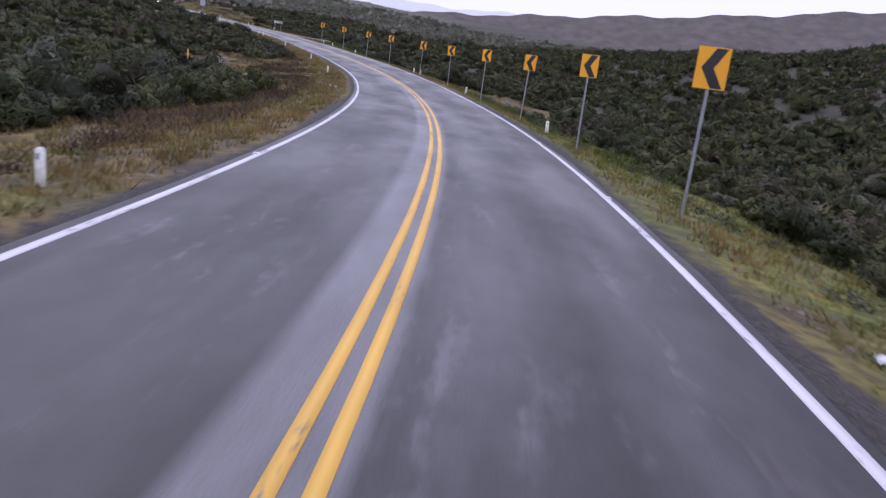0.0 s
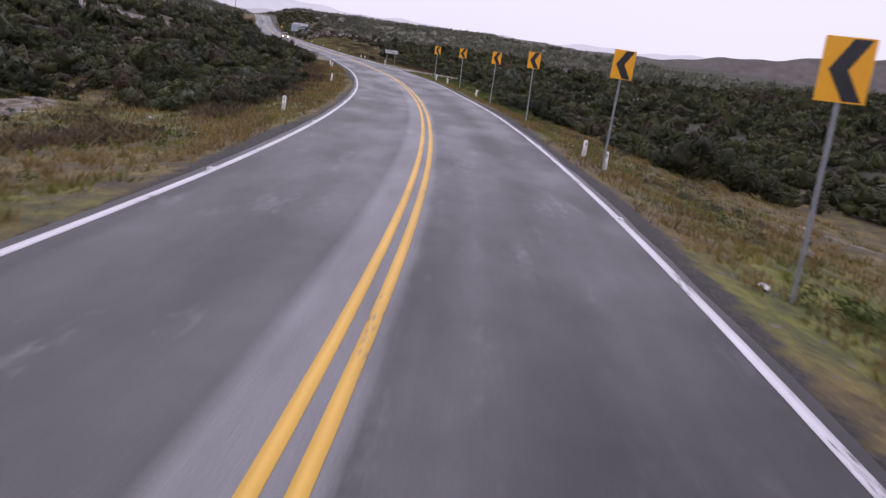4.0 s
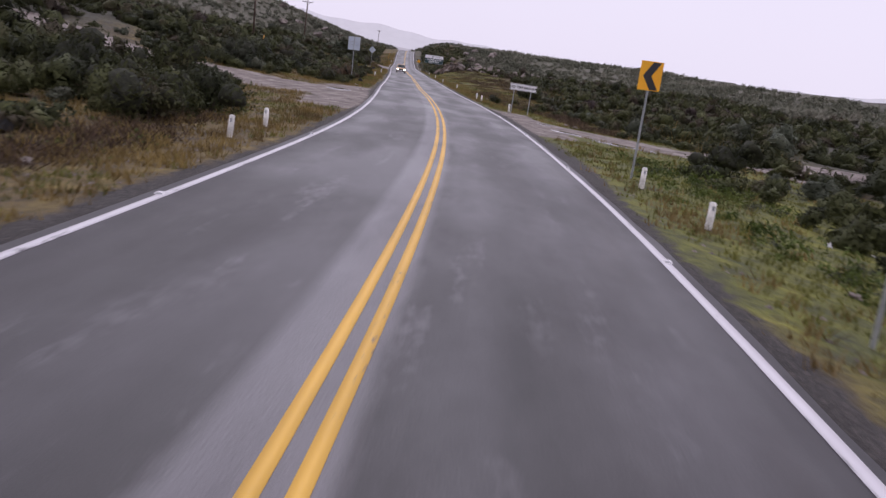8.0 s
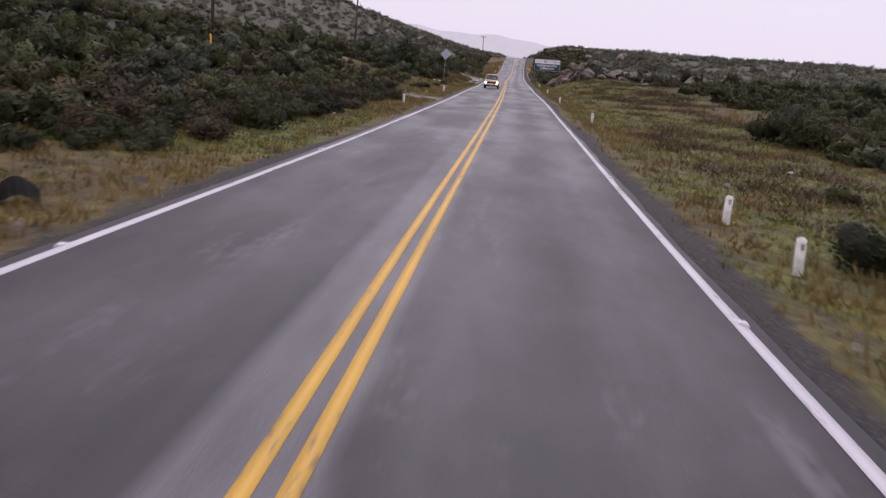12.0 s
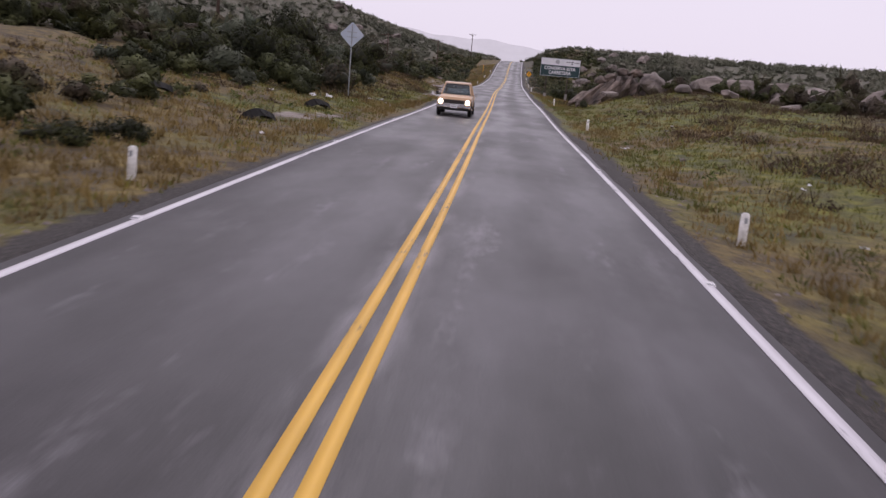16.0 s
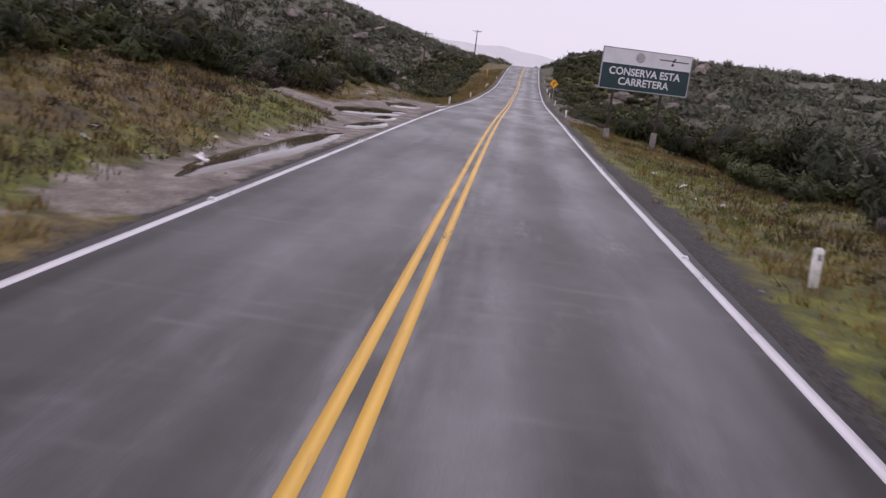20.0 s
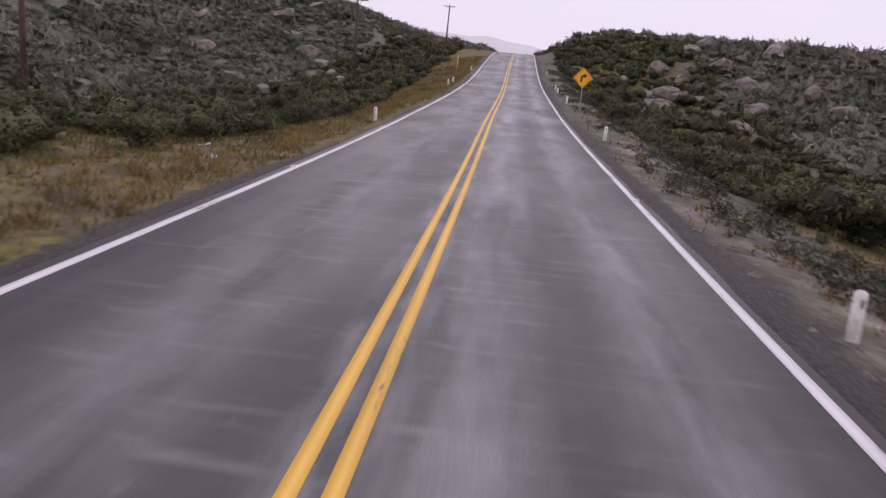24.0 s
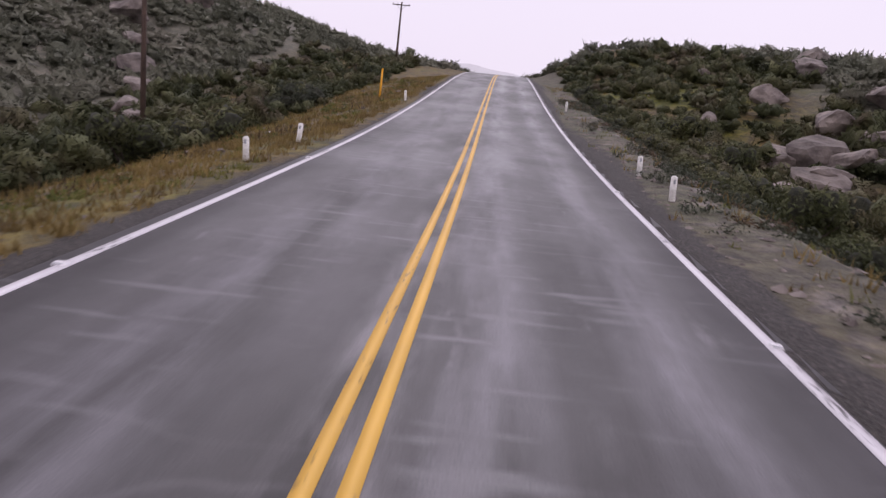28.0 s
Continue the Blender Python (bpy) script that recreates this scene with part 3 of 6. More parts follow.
# ---- ground: one sheet that follows the road, with a wide rim out to the horizon ----
def build_ground():
    st = np.concatenate([np.arange(-30, 470, 1.0), np.arange(470, 557, 3.0)])
    half = np.concatenate([[0, 2.5, 3.34, 3.42, 3.8, 4.1, 4.5, 5, 5.6, 6.3, 7, 7.8, 8.7, 9.7, 10.8, 12, 13.5, 15, 17, 19, 21.5, 24, 27, 31, 36, 42, 50, 60, 72, 88, 105, 120]])
    off = np.concatenate([-half[:0:-1], half])
    S, O = np.meshgrid(st, off, indexing="ij")
    P = land(S.ravel(), O.ravel())
    ns, no = len(st), len(off)
    idx = np.arange(ns * no).reshape(ns, no)
    quads = np.stack([idx[:-1, :-1], idx[:-1, 1:], idx[1:, 1:], idx[1:, :-1]], -1).reshape(-1, 4)
    # rim
    loop = np.concatenate([idx[0, :], idx[1:, -1], idx[-1, -2::-1], idx[-2:0:-1, 0]])
    centre = P.mean(0)
    rims, faces = [P], quads.tolist()
    prev = loop
    count = len(P)
    for k, (far, drop) in enumerate(((1.35, 2.0), (2.6, -6.0), (12.0, -30.0))):
        ring = P[loop].copy()
        way = ring[:, :2] - centre[:2]
        ring[:, :2] = centre[:2] + way * far
        ring[:, 2] = ring[:, 2] + drop if k == 0 else centre[2] + drop
        rims.append(ring)
        cur = np.arange(count, count + len(loop))
        count += len(loop)
        nx = np.roll(np.arange(len(loop)), -1)
        faces += np.stack([prev, cur, cur[nx], prev[nx]], -1).tolist()
        prev = cur
    V = np.concatenate(rims)
    ob = raw_mesh("ground", V, faces, M_GROUND, True)
    S, O = S.ravel(), O.ravel()
    a = np.abs(O)
    gravel = np.clip((np.where(O < 0, 3.95, 4.2) + 0.28 * np.sin(S * 0.21) * np.sin(S * 0.083 + O) - a) / 0.45, 0, 1)
    rough_verge = (S > 312) & (O > 0) & (a < 7.4)
    gravel = np.where(rough_verge, np.maximum(gravel, 0.32), gravel)
    soil = tracks(S, O)
    scrub = np.clip((a - 17) / 8, 0, 0.9)
    # haze layer: far slopes past 290 m get the paled ground colour
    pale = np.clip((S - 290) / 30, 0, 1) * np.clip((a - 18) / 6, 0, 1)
    scrub = np.where(rough_verge, np.maximum(scrub, 0.7), scrub)
    # the rough verge is grey-brown stony soil of its own
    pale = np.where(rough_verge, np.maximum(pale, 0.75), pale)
    green = lushness(S, O)
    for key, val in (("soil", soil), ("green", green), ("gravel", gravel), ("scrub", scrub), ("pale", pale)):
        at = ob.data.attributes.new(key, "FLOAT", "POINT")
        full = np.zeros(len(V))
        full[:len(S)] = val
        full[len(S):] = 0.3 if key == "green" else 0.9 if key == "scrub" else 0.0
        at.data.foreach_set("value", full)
    return tagged(ob, "rolling ground with straw grass, green patches and bare wet soil", "ground", kind="structure")


def band(s, o, pts, width):
    """1 inside a track that runs through the points (s, o), 0 outside it."""
    best = np.full(np.shape(s), 1e9)
    for (s0, o0), (s1, o1) in zip(pts[:-1], pts[1:]):
        ds, do = s1 - s0, o1 - o0
        u = np.clip(((s - s0) * ds + (o - o0) * do) / (ds * ds + do * do), 0, 1)
        best = np.minimum(best, np.hypot(s - s0 - u * ds, o - o0 - u * do))
    return np.clip((width - best) / 1.2 + 0.5, 0, 1)


def tracks(s, o):
    t = band(s, o, [(146, -3), (147, -8), (148, -14), (152, -26), (158, -44), (162, -60)], 3.6)
    t = np.maximum(t, band(s, o, [(137, -4), (154, -4.4)], 2.2))
    t = np.maximum(t, band(s, o, [(146, 3), (142, 7), (141, 14), (143, 30), (150, 60)], 3.0))
    t = np.maximum(t, band(s, o, [(136, 4.2), (151, 4.6)], 1.8))
    t = np.maximum(t, 0.8 * band(s, o, [(209, -4), (210, -7), (211, -11)], 1.9))
    t = np.maximum(t, 0.75 * band(s, o, [(237, -5), (232, -6.5)], 0.6))
    t = np.maximum(t, 0.9 * band(s, o, [(271, -4.5), (280, -4.7), (292, -4.7)], 1.1))
    t = np.maximum(t, band(s, o, [(291.5, -5), (298, -6.6), (306, -6.0), (313, -4.5)], 2.0))
    t = np.maximum(t, band(s, o, [(298, -8), (302, -15), (304, -24)], 1.2))
    t = np.maximum(t, 0.5 * band(s, o, [(308, -9.0), (313, -8.2), (319, -7.2)], 0.6))
    t = np.maximum(t, band(s, o, [(291, -4.4), (314, -4.2)], 0.9))
    t = np.maximum(t, 0.42 * band(s, o, [(312, 5.0), (340, 5.4), (375, 5.5), (420, 5.0)], 1.6))
    t = np.maximum(t, 0.5 * band(s, o, [(256, -5), (276, -5)], 0.4))
    t = np.maximum(t, 0.7 * band(s, o, [(69, -14.2), (73, -13.6), (79, -14.5)], 1.0))
    t = np.maximum(t, 0.6 * band(s, o, [(58, 12.6), (66, 13.2), (74, 13.5)], 0.7))
    return t


def lushness(s, o):
    """How green the grass is, 0 to 1."""
    g = np.where(o > 0, 0.42, 0.27) + 0.18 * np.sin(s * 0.05 + 0.5) * (o > 0)
    g = g + np.where(o > 0, 0.1 * ((s > 190) & (s < 290)), 0.06 * ((s > 160) & (s < 290)) - 0.1 * (s > 320))
    for s0, o0, long, wide, more in ((26, 7.5, 22, 3, .55), (60, 6.5, 14, 2, .4), (122, 9, 14, 4.5, .75), (108, 7, 10, 2, .4), (175, 11, 14, 4, .35), (215, 9, 20, 4, .3), (178, -6, 9, 1.5, .6), (268, -6.0, 14, 1.0, .4), (285, -6.6, 6, 1.0, .35), (300, 6.5, 10, 2, .1), (250, -6.0, 16, 1.0, .3), (46, -9.5, 30, 4.5, .3), (240, 15, 14, 4, .3)):
        g = g + more * np.exp(-((s - s0) / long) ** 2 - ((o - o0) / wide) ** 2)
    return np.where(np.abs(o) > 16, g - 0.1, g)


build_ground()


# ---- road and its markings ----
def ribbon(name, o0, o1, up, mat, s0=-30.0, s1=556.0, cuts=1, label="", category="", step=1.5, thick=0.0, wavy=0.0):
    st = np.arange(s0, s1 + 0.01, step)
    off = np.linspace(o0, o1, cuts + 1)
    S, O = np.meshgrid(st, off, indexing="ij")
    if wavy:
        O = O + wavy * (np.sin(S * 1.7 + o0) + np.sin(S * 0.63 + 2 * o0)) * (O == off[-1 if o1 > 0 and abs(o1) > abs(o0) else 0])
    P = lane(S.ravel(), O.ravel())
    P[:, 2] += up
    idx = np.arange(P.shape[0]).reshape(S.shape)
    faces = np.stack([idx[:-1, :-1], idx[:-1, 1:], idx[1:, 1:], idx[1:, :-1]], -1).reshape(-1, 4).tolist()
    uv = np.stack([O.ravel(), S.ravel()], -1)
    if thick:
        low = P.copy()
        low[:, 2] -= thick
        low = low.reshape(*S.shape, 3)
        n0 = len(P)
        e0, e1 = low[:, 0], low[:, -1]
        P = np.concatenate([P, e0, e1])
        k = np.arange(len(st))
        a, b = n0 + k, n0 + len(st) + k
        faces += np.stack([idx[:-1, 0], idx[1:, 0], a[1:], a[:-1]], -1).tolist()
        faces += np.stack([idx[1:, -1], idx[:-1, -1], b[:-1], b[1:]], -1).tolist()
        uv = np.concatenate([uv, np.stack([O[:, 0], st], -1), np.stack([O[:, -1], st], -1)])
    ob = raw_mesh(name, P, faces, mat, True)
    layer = ob.data.uv_layers.new(name="road")
    loops = np.empty(len(ob.data.loops), int)
    ob.data.loops.foreach_get("vertex_index", loops)
    layer.data.foreach_set("uv", uv[loops].ravel())
    return tagged(ob, label, category, kind="structure")


ribbon("road", -3.47, 3.52, 0.0, M_ASPHALT, cuts=10, thick=0.14, wavy=0.02, label="wet two-lane asphalt road with pale worn streaks", category="road")
ribbon("edge_line", -3.325, -3.20, 0.004, M_WHITE_LINE, thick=0.003, label="white painted edge line", category="road marking")
ribbon("edge_line", 3.275, 3.40, 0.004, M_WHITE_LINE, thick=0.003, label="white painted edge line", category="road marking")
ribbon("centre_line", -0.172, -0.058, 0.004, M_YELLOW_LINE, thick=0.003, label="worn yellow painted centre line", category="road marking")
ribbon("centre_line", 0.058, 0.172, 0.004, M_YELLOW_LINE, thick=0.003, label="worn yellow painted centre line", category="road marking")


# ---- signs and posts beside the road ----
def facing(s, extra=0.0):
    """Turn about z so that a face along -y looks back down the road."""
    return heading(s) + extra


def chevron_sign():
    root = thing("chevron_sign", (0, 0, -50), label="yellow chevron sign with black arrow on a thin steel post", category="road sign", group="chevron signs on the bend")
    part("post", rod(0.03, 0.03, 3.4, (0, 0.02, -0.5), 10), M_STEEL, root, "galvanised round post")
    plate_ob = part("plate", plate([(-.285, 2.25), (.285, 2.25), (.285, 2.99), (-.285, 2.99)], 0.006, (0, -0.02, 0)), M_SIGN_YELLOW, root, "yellow rectangular plate")
    arrow = [(-.19, 2.62), (.025, 2.972), (.235, 2.972), (.025, 2.62), (.235, 2.268), (.025, 2.268)]
    part("arrow", plate(arrow, 0.004, (0, -0.025, 0)), M_SIGN_BLACK, plate_ob, "black chevron arrow")
    part("bracket", box(0.10, 0.03, 0.03, (0, 0.0, 2.45)), M_STEEL, root)
    part("bracket", box(0.10, 0.03, 0.03, (0, 0.0, 2.75)), M_STEEL, root)
    return root


first = chevron_sign()
chevrons = ((8.2, 4.8), (20.0, 4.9), (31.9, 4.82), (44.6, 4.82), (57.8, 4.95), (69.2, 4.8), (85.0, 5.0), (97.6, 5.1), (110.9, 5.15), (123.6, 5.2))
rng = random.Random(4)
for k, (s, o) in enumerate(chevrons):
    x, y, z = spot(s, o)
    m = pose(x, y, z, rng.uniform(-1, 1), rng.uniform(-1.5, 1.5), facing(s, -6 + rng.uniform(-5, 5)))
    road_z = float(lane(np.array([s]), np.array([o]))[0][2])
    m = Matrix.Translation((0, 0, road_z - z + (0.11 if k == 3 else -0.02))) @ m
    if k == 0:
        first.matrix_world = m
    else:
        copy_thing(first, m)


def guide_post():
    root = thing("guide_post", (0, 0, -50), label="short whitewashed concrete guide post in the verge", category="guide post", group="guide posts along the verge")
    bm = rod(0.068, 0.064, 0.78, (0, 0, -0.25), 14)
    bmesh.ops.bevel(bm, geom=[e for e in bm.edges if all(v.co.z > 0.5 for v in e.verts)], offset=0.02, segments=2, affect="EDGES")
    part("shaft", bm, M_POST, root, "white painted round shaft", True)
    part("reflector", box(0.045, 0.012, 0.09, (0, -0.064, 0.42), 0.003), M_STEEL, root, "small grey reflector")
    part("collar", rod(0.085, 0.075, 0.05, (0, 0, -0.03), 12), M_ROCK, root, "mortar collar")
    return root


first = guide_post()
posts_right = (26.0, 50.7, 69.6, 72.5, (105.0, 5.4), 117.0, (121.6, 5.0), 153.2, (167.8, 5.0), (171.1, 4.9), 199.5, (220.6, 4.65), 245.5, 271.0, 318.6, 339.7, 362.8, 375.0, 378.8, 401.7)
posts_left = (3.6, 54.8, 75.8, 100.6, (120.4, 4.7), (123.8, 4.7), (199.5, 4.9), (219.9, 4.6), 317, 339.7, (375.2, 4.5), (379.6, 4.5), 399.4)
k = 0
for row, side in ((posts_right, 1), (posts_left, -1)):
    for s in row:
        s, o = s if isinstance(s, tuple) else (s, 0)
        o = side * (o or (4.95 if s < 110 else 5.2 if s < 230 else 4.85 if s < 300 else 4.35 if side > 0 else 4.05))
        m = pose(*spot(s, o), rng.uniform(-4, 4), rng.uniform(-4, 4), facing(s))
        if k == 0:
            first.matrix_world = m
        else:
            copy_thing(first, m)
        k += 1


def words(text, size, mat, parent, at, name="lettering", depth=0.002, bold=0.0):
    cu = bpy.data.curves.new(name, "FONT")
    cu.body, cu.size, cu.align_x, cu.align_y, cu.extrude, cu.offset = text, size, "CENTER", "CENTER", depth, bold
    tmp = new("tmp_text", cu)
    me = bpy.data.meshes.new_from_object(tmp.evaluated_get(bpy.context.evaluated_depsgraph_get()))
    bpy.data.objects.remove(tmp)
    me.transform(Matrix.Translation(at) @ pose(0, 0, 0, 90, 0, 0))
    me.materials.clear()
    me.materials.append(mat)
    ob = new(name, me)
    ob.parent = parent
    return ob


def bars(name, rows, mat, parent, label):
    bms = []
    for x, z, w, h in rows:
        bms.append(box(w, 0.003, h, (x, 0, z)))
    return part(name, merge(*bms), mat, parent, label)


# large roadside panel
bx, by, bz = spot(301.5, 7.0)
road_z = float(lane(np.array([301.5]), np.array([0.0]))[0][2])
panel = thing("roadside_panel", (bx, by, bz), facing(301.5, 17), label="large white and dark green roadside panel on two posts", category="billboard")
low = road_z + 2.20 - bz
board = part("board", box(4.75, 0.05, 1.98, (0, 0, low + 0.99), 0.01), M_SIGN_WHITE, panel, "white upper board")
part("green_field", box(4.69, 0.006, 1.20, (0, -0.030, low + 0.63)), M_SIGN_GREEN, board, "dark green lower field")
words("CONSERVA ESTA", 0.50, M_SIGN_WHITE, board, (-0.05, -0.036, low + 0.88), bold=0.012)
words("CARRETERA", 0.50, M_SIGN_WHITE, board, (-0.05, -0.036, low + 0.40), bold=0.012)
emblem = rod(0.25, 0.25, 0.004, (0, 0, 0), 20, (90, 0, 0))
emblem.transform(Matrix.Translation((-0.40, -0.026, low + 1.62)))
M_EMBLEM = material("faded_grey_print", (0.30, 0.32, 0.34), (0.50, 0.50, 0.52), 8, (0.4, 0.5), 0, 40)
part("emblem", emblem, M_EMBLEM, board, "faded round grey emblem")
bars("small_print", [(-1.95 + 0.16 * i, low + 1.68, 0.11, 0.10) for i in range(7)] + [(-1.6, low + 1.52, 0.9, 0.03)], M_EMBLEM, board, "faded grey print bars")
for side in (-1, 1):
    bm = box(0.75, 0.004, 0.05, (1.42 + side * 0.42, -0.028, low + 1.66 - side * 0.01))
    part("road_mark", bm, M_SIGN_BLACK, board, "dark printed mark")
part("road_mark", merge(box(0.10, 0.004, 0.22, (1.42, -0.028, low + 1.70), turn=(0, 30, 0)), box(0.13, 0.004, 0.12, (1.36, -0.028, low + 1.48), 0.001)), M_SIGN_BLACK, board, "dark printed mark")
M_CONCRETE = material("grey_concrete", (0.20, 0.19, 0.18), (0.34, 0.32, 0.31), 4, (0.8, 0.95), 0.4, 30)
M_DARK_STEEL = material("rusty_dark_steel", (0.035, 0.028, 0.026), (0.09, 0.06, 0.05), 5, (0.6, 0.8), 0.1, 40, metal=0.3)
for x in (-1.55, 1.05):
    part("post", box(0.11, 0.09, low + 1.6, (x, 0.08, (low + 1.6) / 2 - 0.0), 0.008), M_DARK_STEEL, panel, "dark steel post")
    part("footing", box(0.24, 0.24, 1.15, (x, 0.08, 0.12), 0.015), M_CONCRETE, panel, "square concrete footing")
for z in (low + 0.35, low + 1.5):
    part("rail", box(4.4, 0.05, 0.07, (0, 0.045, z)), M_DARK_STEEL, panel)
part("frame", merge(box(4.80, 0.07, 0.04, (0, 0, low)), box(4.80, 0.07, 0.04, (0, 0, low + 1.98)), box(0.04, 0.07, 1.98, (-2.38, 0, low + 0.99)), box(0.04, 0.07, 1.98, (2.38, 0, low + 0.99))), M_STEEL, panel, "thin metal edge frame")

# small white notice
s0 = 152.9
x, y, z = spot(s0, 5.83)
road_z = float(lane(np.array([s0]), np.array([0.0]))[0][2])
notice = thing("notice_sign", (x, y, z), facing(s0, 3), 1.0, label="low white notice sign with black lettering on two posts", category="road sign")
low = road_z + 1.22 - z
board = part("board", box(1.74, 0.02, 0.42, (0, 0, low + 0.21), 0.004), M_SIGN_WHITE, notice, "white board")
part("border", merge(box(1.70, 0.004, 0.02, (0, -0.012, low + 0.03)), box(1.70, 0.004, 0.02, (0, -0.012, low + 0.39)), box(0.02, 0.004, 0.34, (-0.84, -0.012, low + 0.21)), box(0.02, 0.004, 0.34, (0.84, -0.012, low + 0.21))), M_SIGN_BLACK, board, "thin black border")
words("NO TIRE BASURA", 0.225, M_SIGN_BLACK, board, (0, -0.013, low + 0.20), bold=0.006)
for px in (-0.55, 0.55):
    part("post", box(0.05, 0.05, low + 0.75, (px, 0.04, (low + 0.4) / 2 - 0.15), 0.004), M_STEEL, notice, "square steel post")

# warning sign before the next bend
s0 = 353.5
x, y, z = spot(s0, 4.5)
road_z = float(lane(np.array([s0]), np.array([0.0]))[0][2])
warn = thing("warning_sign", (x, y, z), facing(s0, 0), -1.5, label="yellow diamond warning sign with black bend arrow", category="road sign")
mid = road_z + 2.0 - z
part("post", rod(0.032, 0.032, mid + 1.0, (0, 0.03, -0.5), 10), M_STEEL, warn, "galvanised round post")


def rounded_diamond(r, cut):
    c = r - cut
    return [(-cut, c), (cut, c), (c, cut), (c, -cut), (cut, -c), (-cut, -c), (-c, -cut), (-c, cut)]


face = part("plate", plate(rounded_diamond(0.53, 0.03), 0.006, (0, -0.01, mid)), M_SIGN_YELLOW, warn, "yellow diamond plate")
edge = bmesh.new()
for a in range(4):
    b = box(0.62, 0.003, 0.014, (0, -0.013, 0.335))
    b.transform(pose(0, 0, 0, 0, 45 + 90 * a, 0))
    b.transform(Matrix.Translation((0, 0, mid)))
    edge = merge(edge, b)
part("border", edge, M_SIGN_BLACK, face, "thin black border line")
stem = [(-.13, -.22), (-.03, -.22), (-.03, -.02), (.0, .04), (.06, .07), (.06, -.01), (.24, .11), (.06, .25), (.06, .17), (-.05, .13), (-.12, .04)]
part("arrow", plate([(a, b + mid) for a, b in stem], 0.003, (0, -0.014, 0)), M_SIGN_BLACK, face, "black right bend arrow")


def sign_from_behind(s, o, outline, up, label, lean):
    x, y, z = spot(s, o)
    road_z = float(lane(np.array([s]), np.array([0.0]))[0][2])
    root = thing("road_sign", (x, y, z), facing(s, 180), lean, label=label, category="road sign")
    mid = road_z + up - z
    part("post", rod(0.03, 0.03, mid + 1.0, (0, 0.03, -0.5), 10), M_STEEL, root, "galvanised round post")
    p = part("plate", plate([(a, b + mid) for a, b in outline], 0.006, (0, -0.006, 0)), M_SIGN_BACK, root, "dull bluish metal plate, seen from behind")
    part("stiffener", box(0.5, 0.02, 0.035, (0, 0.012, mid + 0.12)), M_STEEL, p)
    part("stiffener", box(0.5, 0.02, 0.035, (0, 0.012, mid - 0.12)), M_STEEL, p)
    return root


sign_from_behind(165.9, -5.7, [(-.46, -.50), (.46, -.50), (.46, .50), (-.46, .50)], 2.98, "square road sign seen from its dull metal back", 1.0)
sign_from_behind(248.2, -7.0, rounded_diamond(0.62, 0.04), 3.42, "diamond road sign seen from its dull metal back", -0.5)


# thin yellow markers of a buried cable
def cable_marker(s, o, tall):
    root = thing("cable_marker", spot(s, o), facing(s), rng.uniform(-2, 2), label="thin yellow marker post of a buried line", category="marker post", group="yellow line markers")
    part("pole", rod(0.055, 0.055, tall + 0.3, (0, 0, -0.3), 10), M_YELLOW_PAINT, root, "faded yellow pole", True)
    part("cap", rod(0.06, 0.04, 0.06, (0, 0, tall), 10), M_YELLOW_PAINT, root)
    return root


cable_marker(69.4, -16.3, 1.3)
cable_marker(212, -20.5, 1.4)
cable_marker(403.5, -6.0, 1.55)


# power poles
def power_pole(s, o, top, arm):
    x, y, z = spot(s, o)
    road_z = float(lane(np.array([s]), np.array([0.0]))[0][2])
    root = thing("power_pole", (x, y, z), facing(s, rng.uniform(-6, 6)), rng.uniform(-1.2, 1.2), label="dark weathered wooden power pole with a crossarm", category="power pole", group="power poles along the road")
    h = road_z + top - z
    part("shaft", rod(0.15, 0.10, h + 0.8, (0, 0, -0.8), 12), M_WOOD, root, "tapered wooden shaft", True)
    part("crossarm", box(arm, 0.09, 0.11, (0, -0.12, h - 0.35), 0.01), M_WOOD, root, "wooden crossarm")
    for side in (-1, 1):
        b = box(0.03, 0.03, 0.85, (0, 0, 0))
        b.transform(Matrix.Translation((side * 0.32, -0.12, h - 0.65)) @ pose(0, 0, 0, 0, side * 48, 0))
        part("brace", b, M_DARK_STEEL, root)
    for px in (-0.46, -0.2, 0.46):
        part("insulator", rod(0.045, 0.03, 0.16, (px * arm, -0.12, h - 0.29), 8), M_CONCRETE, root, "small grey insulator")
    return root


power_pole(219.6, -23.3, 13.5, 2.2)
power_pole(269.5, -21.7, 11.5, 2.2)
power_pole(343.3, -19.9, 7.0, 2.4)
power_pole(397.0, -16.7, 6.6, 2.4)
power_pole(458.0, -13.0, 7.5, 2.2)


# raised markers on the edge lines
M_STUD = material("white_plastic_stud", (0.75, 0.74, 0.76), (0.88, 0.87, 0.88), 6, (0.3, 0.5), 0.0, 20)


def road_stud():
    bm = box(0.12, 0.11, 0.03, (0, 0, 0.015))
    for v in bm.verts:
        if v.co.z > 0.01:
            v.co.x *= 0.75
            v.co.y *= 0.55
    root = thing("road_stud", (0, 0, -50), label="small white raised road stud on the edge line", category="road stud", group="road studs")
    part("body", bm, M_STUD, root, "white plastic body")
    part("lens", box(0.08, 0.012, 0.014, (0, -0.042, 0.016)), M_STEEL, root, "reflective lens")
    return root


first, k = road_stud(), 0
for side in (-1, 1):
    for i in range(42):
        s = float(np.interp(i, (0, 1, 7, 13, 20, 31, 36, 42), (8.2, 18.5, 82, 143.5, 217.4, 336.8, 385.5, 450)))
        o = -3.30 if side < 0 else 3.36
        x, y, z = lane(np.array([s]), np.array([o]))[0]
        m = pose(float(x), float(y), float(z) + 0.006, 0, 0, facing(s))
        if k == 0:
            first.matrix_world = m
        else:
            copy_thing(first, m)
        k += 1


